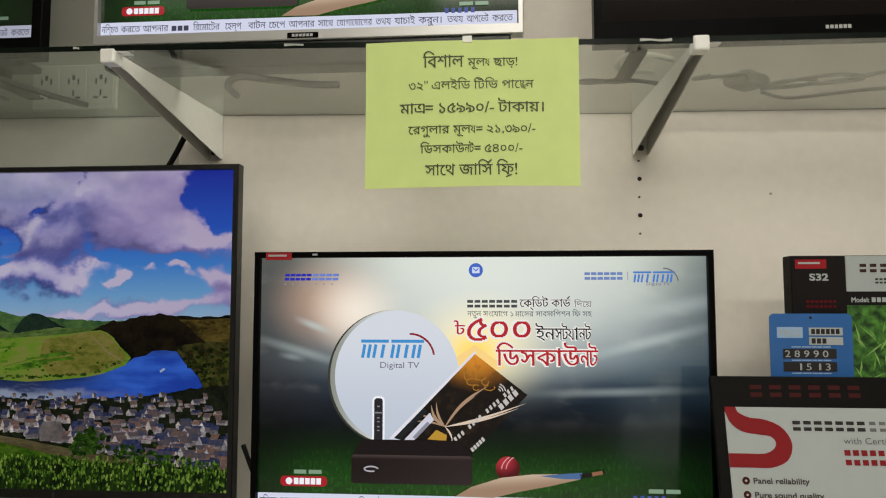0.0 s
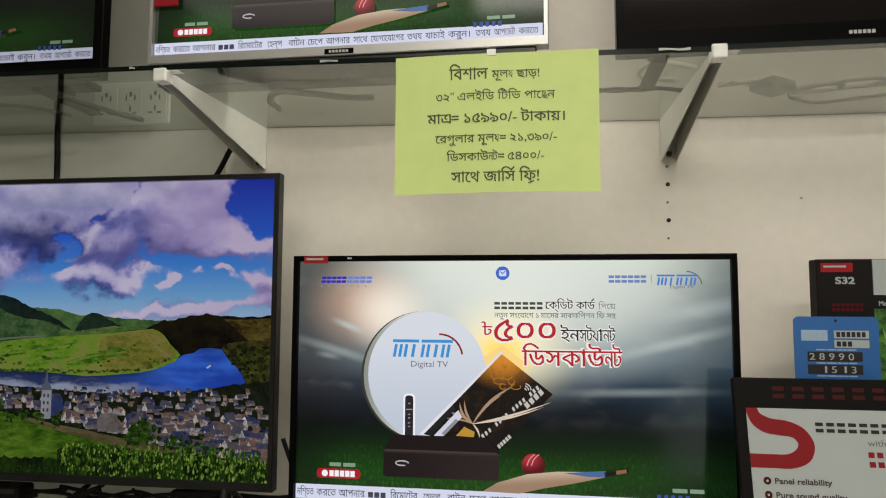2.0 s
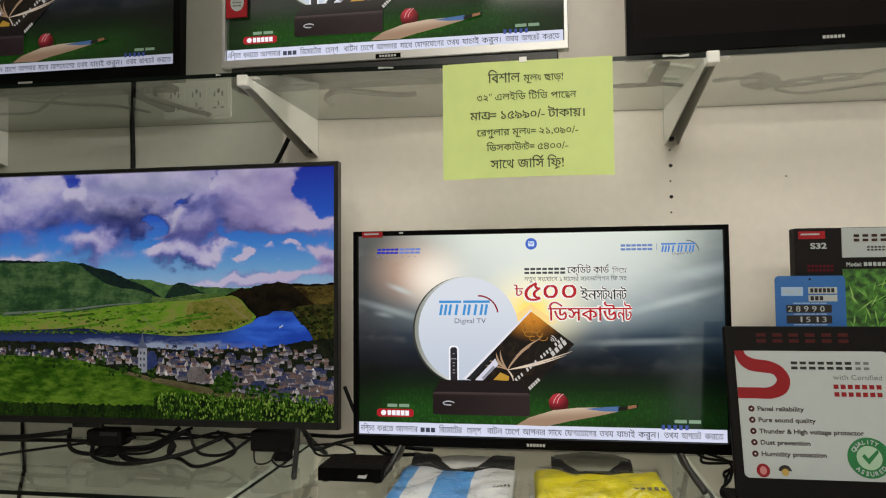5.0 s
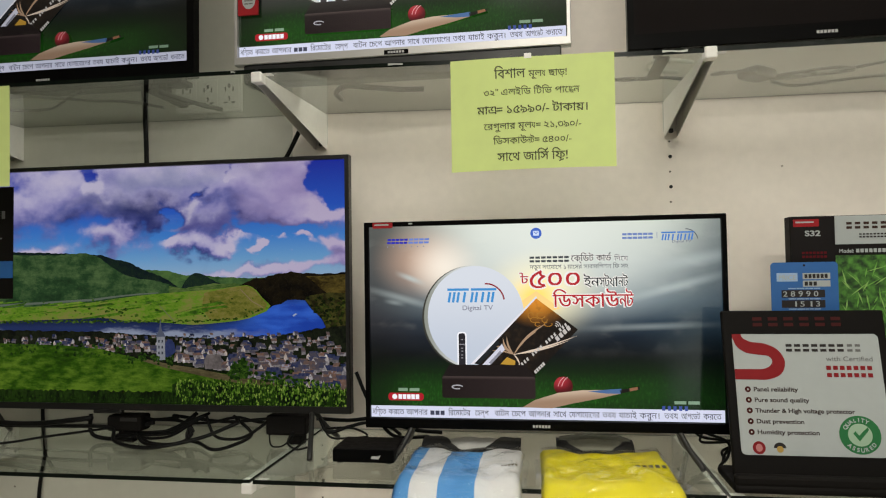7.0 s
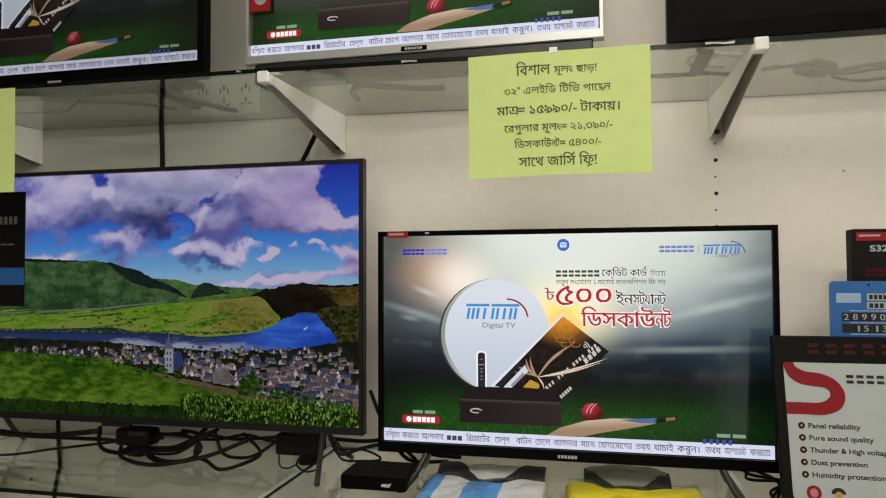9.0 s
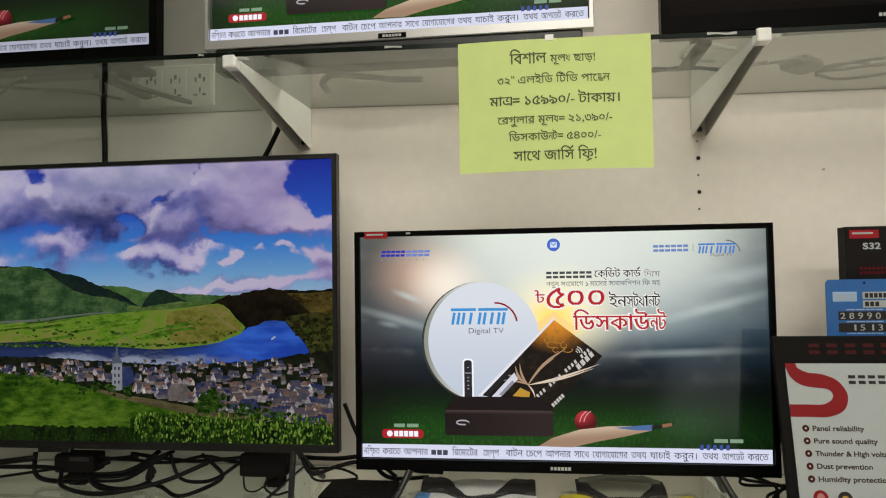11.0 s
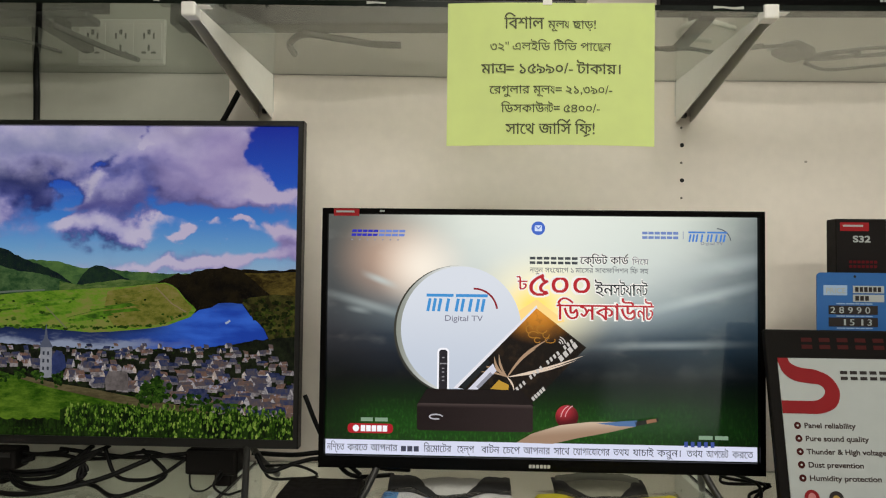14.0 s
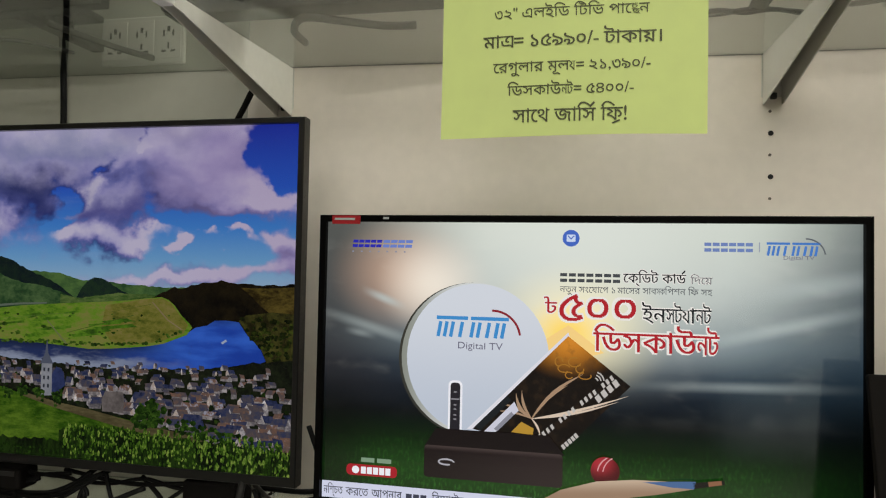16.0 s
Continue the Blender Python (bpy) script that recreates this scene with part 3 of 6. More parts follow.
def make_advert():
    k = AW / 717
    white, ink = lit("picture_white", "f4f4fa"), lit("picture_ink", "1c2024")
    # dish: rim, face
    dc = pix(222, 192)
    ad("picture_dish_rim", flat(oval(dc[0] - 2 * k, dc[1] - 1 * k, 107 * k, 108 * k, 56), layer(1)), lit("dish_rim_shadow", "3a3a34"))
    ad("picture_dish_rim", flat(oval(dc[0], dc[1], 105 * k, 107 * k, 56), layer(2)), shade2("dish_rim", "8b8f86", "d7dad8", "u", 0.15, 0.3))
    ad("picture_dish_face", flat(oval(dc[0] + 4 * k, dc[1] + 0.5 * k, 101 * k, 105 * k, 56), layer(3)), shade2("dish_face", "c0c9d8", "d8dde6", "v", 0.25, 0.75))
    # mark on the dish as plain strokes, with its arc
    mb = lit("mark_blue", "3f8fd0")
    bm = sky_word(164, 270, 133, 162, 5.0)
    ad("picture_mark", bm, mb)
    ad("picture_arc", flat(ring(*pix(248, 162), 40 * k, 40 * k, 3.2 * k, 8, 92), layer(4)), lit("mark_red", "8c2430"))
    a, b = pix(198, 178), pix(262, 178)
    ad("picture_lettering", letters("Digital TV", a[0], b[0], a[1], 13 * k * 1.05, layer(4)), lit("word_grey", "6b6a7e"))
    # sun flare behind the card
    ad("picture_flare", flat(P((300, 175), (352, 140), (400, 176), (352, 190)), layer(1)), lit("flare", "ffd98a"))
    # card, a dark square standing on its corner, with its light outline
    ad("picture_card_outline", flat(P((352, 150), (354, 156), (228, 290), (214, 290)), layer(4)), lit("card_outline", "e4e2ea"))
    n = Net("card_face", AW, AH)
    cc = n.mix(n.blob(0.492, 0.60, 0.11, 0.14), "15100e", "d98a2a")
    cc = n.mix(n.math("MULTIPLY", n.step(n.noise(60, 4), 0.5, 0.65), 0.35), cc, "3a2a1c")
    ad("picture_card", flat(P((352, 155), (435, 219), (342, 316), (222, 289), (266, 244)), layer(5)), n.done(cc))
    gold, pale = lit("card_gold", "a98b70"), lit("card_pale_gold", "dcc8b4")
    for (tx, ty), bend, wide in (((282, 236), 6, 5), ((290, 232), 4, 4), ((372, 206), 7, 5), ((352, 222), 5, 4), ((432, 232), -3, 3.4), ((420, 240), -4, 3), ((262, 252), -4, 4), ((256, 262), -3, 3), ((316, 292), 2, 3)):
        t, c = Vector((tx, ty)), Vector((304, 270))
        d = t - c
        s = Vector((d.y, -d.x)).normalized()
        up, dn = [], []
        for i in range(9):
            q = i / 8
            mid_ = c + d * q + s * bend * math.sin(math.pi * q)
            up.append(mid_ + s * wide * 0.5 * math.sin(math.pi * min(1, q * 0.9 + 0.08)))
            dn.append(mid_ - s * wide * 0.5 * math.sin(math.pi * min(1, q * 0.9 + 0.08)))
        ad("picture_petal", flat([pix(*v) for v in up + dn[::-1]], layer(6)), gold if (tx + ty) % 4 else pale)
    ad("picture_chip", flat(P((276, 290), (290, 275), (307, 283), (306, 292)), layer(6)), lit("card_yellow", "b98f34"))
    bm = bmesh.new()
    for i in range(6):
        flat(ring(*pix(340 + i * 7, 190 + (i % 3) * 9), (6 + i % 2 * 3) * k, (7 - i % 3) * k, 1.5 * k, 20 * i, 20 * i + 290, 14), layer(6) - i * 0.00002, bm)
    ad("picture_crest_mark", bm, lit("crest_gold", "a8742a"))
    ad("picture_strip", flat(P((238, 292), (280, 248), (286, 260), (252, 294)), layer(7)), lit("strip_white", "d2d2e0"))
    ad("picture_strip", flat(P((226, 285), (270, 240), (276, 246), (233, 291)), layer(8)), ink)
    ad("picture_bar", flat(P((252, 287), (276, 262), (280, 266), (257, 290)), layer(8)), lit("strip_grey", "8c8c98"))
    bm = bmesh.new()
    for i in range(18):
        if i % 5 == 4:
            continue
        x, y = 312 + i * 5.6, 296 - i * 5.0
        flat(P((x, y - 3), (x + 2.8, y - 6), (x + 6.4, y - 0.5), (x + 3.6, y + 2.5)), layer(7), bm)
    for i in range(4):
        x, y = 388 + i * 7.5, 240 - i * 7.0
        flat(P((x, y - 4), (x + 5, y - 9), (x + 10.5, y - 1.5), (x + 5.5, y + 3.5)), layer(7), bm)
    for i in range(5):
        x, y = 344 + i * 4.2, 306 - i * 4.0
        flat(P((x, y - 2), (x + 3, y - 5), (x + 7, y), (x + 4, y + 3)), layer(7), bm)
    ad("picture_bar", bm, lit("card_print", "c4bfbb"))
    for i in range(3):
        ad("picture_wave_mark", flat(ring(*pix(388, 214), (5 + 4 * i) * k, (5 + 4 * i) * k, 1.8 * k, 5, 75, 8), layer(7)), lit("card_print", "c4bfbb"))
    # remote control
    ad("picture_remote_outline", flat(rounded(*[q for q in (pix(187, 0)[0], pix(207, 0)[0])], pix(0, 305)[1], pix(0, 223)[1], 7 * k), layer(9)), white)
    ad("picture_remote", flat(rounded(pix(190, 0)[0], pix(204, 0)[0], pix(0, 305)[1], pix(0, 226)[1], 5 * k), layer(10)), lit("remote_black", "26242a"))
    bm = flat(R(191, 248, 203, 250), layer(11))
    for y in (238, 256, 262, 270, 276):
        flat(R(195, y, 199, y + 2), layer(11), bm)
    ad("picture_keys", bm, lit("keys_grey", "8c8a90"))
    # receiver box
    ad("picture_receiver_top", flat(P((170, 291), (328, 291), (350, 317), (154, 317)), layer(12)), lit("receiver_top", "191314"))
    n = Net("receiver_front", AW, AH)
    ad("picture_receiver", flat(rounded(pix(154, 0)[0], pix(347, 0)[0], pix(0, 360)[1], pix(0, 315)[1], 5 * k), layer(13)), n.done(n.mix(n.step(n.v, 0.200, 0.222), n.mix(n.step(n.u, 0.20, 0.50), "1c1415", "2b2122"), "4a3e3c")))
    ad("picture_receiver_mark", flat(ring(*pix(186, 337), 12 * k, 5 * k, 2.4 * k, 0, 300, 18), layer(14)), lit("mark_pale", "b4b2ba"))
    # ball and bat
    bc = pix(403, 333)
    n = Net("ball_red", AW, AH)
    ad("picture_ball", flat(oval(*bc, 19 * k, 19 * k, 32), layer(13)), n.done(n.mix(n.blob(0.553, 0.20, 0.04, 0.06), "4d0f16", "b0303a")))
    for dx in (-7, 0):
        ad("picture_seam", flat(ring(bc[0] + (dx + 22) * k, bc[1] - 4 * k, 26 * k, 26 * k, 1.6 * k, 120, 172, 12), layer(14)), lit("seam_pink", "d9a0a4"))
    n = Net("bat_wood", AW, AH)
    wood = n.mix(n.step(n.math("ADD", n.v, n.math("MULTIPLY", n.u, -0.16)), 0.005, 0.075), "9c7f68", "d2bca4")
    ad("picture_bat", flat(P((320, 377), (345, 362), (392, 347), (440, 341), (520, 339), (516, 347), (470, 358), (420, 368), (380, 378)), layer(15)), n.done(wood))
    ad("picture_bat_grip", flat(P((452, 343), (492, 339), (518, 337), (516, 347), (488, 347)), layer(16)), lit("bat_blue", "4a6a98"))
    ad("picture_bat_grip", flat(P((514, 339), (553, 332.5), (554, 338), (516, 346.5)), layer(16)), lit("grip_black", "181614"))
    ad("picture_bat_grip", flat(P((533, 336), (549, 333.2), (550, 338.6), (534, 342)), layer(17)), lit("grip_sand", "8e6248"))
    # marks along the top
    ad("picture_bank_mark", mark_cells(pix(39, 0)[0], pix(84, 0)[0], pix(0, 37)[1], pix(0, 26)[1], layer(4), 5, 0.12, 0.27, 0.15), lit("bank_blue", "2a2cae"))
    ad("picture_bank_mark", mark_cells(pix(85, 0)[0], pix(130, 0)[0], pix(0, 37)[1], pix(0, 26)[1], layer(4), 4, 0.12, 0.27, 0.15), lit("bank_pale_blue", "6d83cc"))
    ad("picture_bank_mark", bars(*[pix(39, 0)[0], pix(130, 0)[0]], pix(0, 44)[1], pix(0, 42)[1], layer(4), 7, 0.8), lit("bank_small", "8c90a4"))
    ad("picture_icon", flat(oval(*pix(354, 21), 11.5 * k, 11.5 * k, 28), layer(4)), lit("icon_blue", "3f66c4"))
    ad("picture_icon", flat(rounded(pix(348, 0)[0], pix(360, 0)[0], pix(0, 26)[1], pix(0, 16)[1], 1.5 * k), layer(5)), lit("icon_white", "cfdcf6"))
    ad("picture_icon", flat(P((349, 18), (354, 23), (359, 18), (358, 17), (354, 21), (350, 17)), layer(6)), lit("icon_blue", "3f66c4"))
    ad("picture_company_mark", mark_cells(pix(527, 0)[0], pix(588, 0)[0], pix(0, 37)[1], pix(0, 25)[1], layer(4), 6, 0.14, 0.22), lit("company_blue", "6e84bc"))
    ad("picture_company_mark", flat(R(594, 24, 595.4, 37), layer(4)), lit("company_line", "9aa2b4"))
    bm = sky_word(601, 667, 24, 41, 3.0)
    ad("picture_company_mark", bm, lit("company_bright", "3f78c8"))
    ad("picture_arc", flat(ring(*pix(650, 42), 24 * k, 24 * k, 1.8 * k, 8, 90, 14), layer(4)), lit("arc_dark", "5a5f66"))
    a, b = pix(623, 46), pix(660, 46)
    ad("picture_lettering", letters("Digital TV", a[0], b[0], a[1], 7 * k, layer(4)), lit("word_grey", "6b6a7e"))

    # offer wording, dark and red with a pale outline
    def say(runs, x0, x1, y, high, material, bold=0.0, halo=True):
        a, b = pix(x0, y), pix(x1, y)
        if halo:
            ad("picture_halo", letters(runs, a[0], b[0], a[1], high * k, layer(4), bold + 0.035), lit("halo", "f3efe9"))
        ad("picture_lettering", letters(runs, a[0], b[0], a[1], high * k, layer(6), bold), material)

    ad("picture_lettering", mark_cells(pix(340, 0)[0], pix(422, 0)[0], pix(0, 81)[1], pix(0, 69)[1], layer(6), 7, 0.2, 0.2), lit("ink_mid", "44484c"))
    say(["েক্\u200cিডট", " ", "কাড", "^"], 424, 504, 80, 19, ink, 0.012)
    say(["িদে\u09df"], 510, 537, 80, 14, lit("ink_soft", "50545a"), 0.0)
    say(["নতুন", " ", "সংেযােগ", " ", "১", " ", "মােসর", " ", "সাব", ("স", "ক"), "িপশন", " ", "িফ", " ", "সহ"], 340, 537, 95, 12.5, lit("ink_soft", "50545a"), 0.0, False)
    red = lit("offer_red", "b3202c")
    say("৳", 318, 336, 124, 30, red, 0.01)
    say("৫০০", 337, 440, 134, 58, red, 0.008)
    say(["ইন", ("স", "ট"), "~\u09af", "া", ("ন", "ট")], 449, 536, 132, 29, ink, 0.008)
    say(["িডসকাউ", ("ন", "ট")], 386, 546, 173, 40, red, 0.012)
    # service badge, ticker
    ad("picture_badge", flat(rounded(pix(38, 0)[0], pix(114, 0)[0], pix(0, 367)[1], pix(0, 351)[1], 6 * k), layer(4)), lit("badge_red", "a81a28"))
    ad("picture_badge_bar", bars(pix(60, 0)[0], pix(106, 0)[0], pix(0, 364)[1], pix(0, 354)[1], layer(5), 5, 0.18), white)
    ad("picture_badge_bar", flat(oval(*pix(52, 359), 5.5 * k, 5.5 * k, 18), layer(5)), white)
    ad("picture_lettering", word_bars(pix(60, 0)[0], pix(105, 0)[0], pix(0, 348)[1], pix(0, 341)[1], layer(4), random.Random(5), 2.6), lit("green_white", "7f9a80"))
    ad("picture_lettering", word_bars(pix(620, 0)[0], pix(668, 0)[0], pix(0, 368)[1], pix(0, 361)[1], layer(4), random.Random(6), 2.6), lit("green_white", "7f9a80"))
    ad("picture_ticker", flat(R(1, 378, 715, 402), layer(4)), lit("ticker_white", "d6d9ee"))
    ad("picture_company_mark", bars(pix(596, 0)[0], pix(650, 0)[0], pix(0, 380)[1], pix(0, 371)[1], layer(6), 5, 0.45), lit("ticker_blue", "3a4c94"))
    tick = lit("ticker_ink", "3d4052")
    line = (("করেত", 38, 72), ("আপনার", 77, 122), ("bar", 128, 160), ("িরেমােটর", 166, 212), ("েহল্\u200cপ", 222, 250), ("বাটন", 262, 292), ("েচেপ", 298, 326), ("আপনার", 332, 376), ("সােথ", 382, 408), ("েযাগােযােগর", 414, 474), ("তথ\u09af", 480, 506), ("যাচাই", 512, 546), ("করুন।", 552, 590), ("তথ\u09af", 600, 626), ("আপেডট", 632, 668), ("করেত", 674, 708), ("নিশ্\u200cচত", 4, 33))
    for body, x0, x1 in line:
        a, b = pix(x0, 396), pix(x1, 396)
        if body == "bar":
            ad("picture_lettering", bars(a[0], b[0], a[1], a[1] + 9 * k, layer(6), 3, 0.2), tick)
        else:
            ad("picture_lettering", letters(body, a[0], b[0], a[1], 17 * k, layer(6), 0.005, 1), tick)


make_advert()
AD_GROUND = advert_ground()


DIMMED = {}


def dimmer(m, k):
    """The same picture colour made dimmer, standing in for a display seen aslant."""
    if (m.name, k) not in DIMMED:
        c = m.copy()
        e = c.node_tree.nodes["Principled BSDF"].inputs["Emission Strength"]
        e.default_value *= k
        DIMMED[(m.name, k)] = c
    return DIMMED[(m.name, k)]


def show_advert(screen, aslant_level=1.0):
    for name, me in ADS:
        if aslant_level < 1:
            m = dimmer(me.materials[0], aslant_level)
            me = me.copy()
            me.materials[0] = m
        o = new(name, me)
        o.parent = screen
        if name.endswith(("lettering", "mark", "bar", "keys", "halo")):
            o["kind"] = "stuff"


# ---- televisions ----
def television(x, y, z, w, h, side, top, bottom, bezel, ground, label, lean=0.0):
    ob = thing("television", (x, y, z), label, "television", "televisions on the shelves")
    part("bezel", frame_ring(w, h, side, top, bottom, 0, 0.022), bezel, ob)
    bm = box(-w / 2 + 0.002, w / 2 - 0.002, 0.0125, 0.024, 0.002, h - 0.002)
    part("back_panel", bm, BLACK, ob)
    part("back_housing", box(-w * 0.36, w * 0.36, 0.024, 0.062, 0.02, h * 0.62, 0.008), BLACK, ob, "bulging black rear housing")
    sw, shh = w - 2 * side, h - top - bottom
    screen = part("screen", box(-sw / 2, sw / 2, 0, 0.003, 0, shh), ground, ob)
    screen.matrix_basis = Matrix.Translation((0, 0.009, bottom))
    return ob, screen


def splay_leg(parent, x, zb, dx, y0, mat_):
    """A slim stand leg: one strut to the front foot and one to the rear, from the panel's underside to the shelf."""
    bm = tube([(x, 0.012, 0.008), (x + dx * 0.5, y0 * 0.5 + 0.006, zb * 0.5), (x + dx, y0, zb + 0.004)], 0.0058, 8, 4)
    bm = tube([(x, 0.016, 0.008), (x + dx * 0.5, 0.06, zb * 0.5), (x + dx, 0.105, zb + 0.004)], 0.0058, 8, 4, bm)
    leg = part("stand_leg", bm, mat_, parent, smooth=True)
    return leg


def ad_tv(x, y, z, bezel, label, side=0.0095, top=0.0095, bottom=0.020, aslant_level=1.0):
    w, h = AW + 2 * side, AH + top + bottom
    ob, screen = television(x, y, z, w, h, side, top, bottom, bezel, AD_GROUND if aslant_level == 1 else dimmer(AD_GROUND, aslant_level), label)
    show_advert(screen, aslant_level)
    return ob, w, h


# 32 inch set in the middle of the lower shelf
mid, mw, mh = ad_tv(-0.021, 1.05, 1.098, GLOSSB, "black television showing a satellite dish offer, on slim legs")
for x, dx in ((-0.262, -0.034), (0.262, 0.034)):
    splay_leg(mid, x, TOP_LOW - 1.098, dx, -0.05, GREYM)
part("maker_mark", bars(-0.018, 0.018, 0.006, 0.0115, -0.0006, 6, 0.25), mat("silver_print", (0.5, 0.5, 0.5), 0.35), mid)
part("corner_sticker", box(-0.342, -0.300, -0.0012, 0.0, mh - 0.013, mh - 0.001), STICK, mid, "small red sticker on the bezel")
part("corner_sticker", box(-0.338, -0.308, -0.0018, -0.0011, mh - 0.0075, mh - 0.0045), WHITEP, mid)
# white patch painted on the bezel for a glint
part("bezel_glint_mark", box(-0.266, -0.258, -0.0006, 0.0, mh - 0.006, mh - 0.003), WHITEP, mid)

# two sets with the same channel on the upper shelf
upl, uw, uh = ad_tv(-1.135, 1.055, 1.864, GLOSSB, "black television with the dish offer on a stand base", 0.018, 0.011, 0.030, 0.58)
ups, vw, vh = ad_tv(-0.307, 1.045, 1.8725, SILVER, "silver framed television with the dish offer on black stand", 0.008, 0.010, 0.0165)
for tv in (upl, ups):
    drop = TOP_UP + droop(tv.location.x, 1.06) - tv.location.z
    for fx in (-0.29, 0.29):
        part("stand_foot", box(fx - 0.012, fx + 0.012, -0.06, 0.10, drop, drop + 0.012, 0.004), GLOSSB, tv)
        part("stand_post", box(fx - 0.010, fx + 0.010, 0.006, 0.03, drop + 0.010, 0.012, 0.003), GLOSSB, tv)
    part("under_bar", box(-0.34, 0.34, 0.004, 0.05, drop + 0.020 if tv is ups else -0.012, 0.0, 0.003), BLACK, tv)
    part("maker_mark", bars(-0.018, 0.018, 0.0045, 0.0090, -0.0008, 6, 0.25), mat("silver_print", (0.5, 0.5, 0.5), 0.35), tv)
part("maker_plate", box(-0.026, 0.026, -0.0005, 0.001, 0.002, 0.0115), GLOSSB, ups)
sk = part("energy_sticker", box(-0.350, -0.304, -0.0006, 0.004, 0.108, 0.20), STICK, ups, "red energy rating sticker with white circle")
part("circle", flat(oval(-0.325, 0.140, 0.015, 0.019, 28), -0.0010), WHITEP, sk)
for k in range(3):
    part("print_bar", bars(-0.335, -0.315, 0.131 + k * 0.007, 0.134 + k * 0.007, -0.0014, 2 + k % 2, 0.1), GREYP, sk)

# switched-off set at the end of the upper shelf
OFF = mat("dark_display", (0.010, 0.008, 0.008), 0.10, 0, 0, 40, 0, 0.0, 0.12)
offtv, scr = television(0.514, 1.0, 1.837, 0.714, 0.440, 0.012, 0.012, 0.030, GLOSSB, OFF, "black television, switched off, low on the upper shelf")
part("maker_mark", bars(-0.019, 0.019, 0.010, 0.0155, -0.0006, 6, 0.25), mat("silver_print", (0.5, 0.5, 0.5), 0.35), offtv)
for fx in (-0.30, 0.30):
    base = TOP_UP + droop(0.514 + fx, 1.02) - 0.006 - 1.837
    part("stand_foot", box(fx - 0.012, fx + 0.012, -0.045, 0.085, base, base + 0.008, 0.003), GLOSSB, offtv)
    part("stand_post", box(fx - 0.008, fx + 0.008, 0.004, 0.020, base + 0.006, 0.006, 0.002), GLOSSB, offtv)

# ---- large set with the river valley ----
BW, BH = 0.947, 0.533


def bpix(px, py):
    """Place on the valley picture, from a grid with its right edge at 577 and top at 240, 0.00095 m apart."""
    s = BH / 532
    return (BW / 2 - (577 - px) * s, BH - (py - 240) * s)


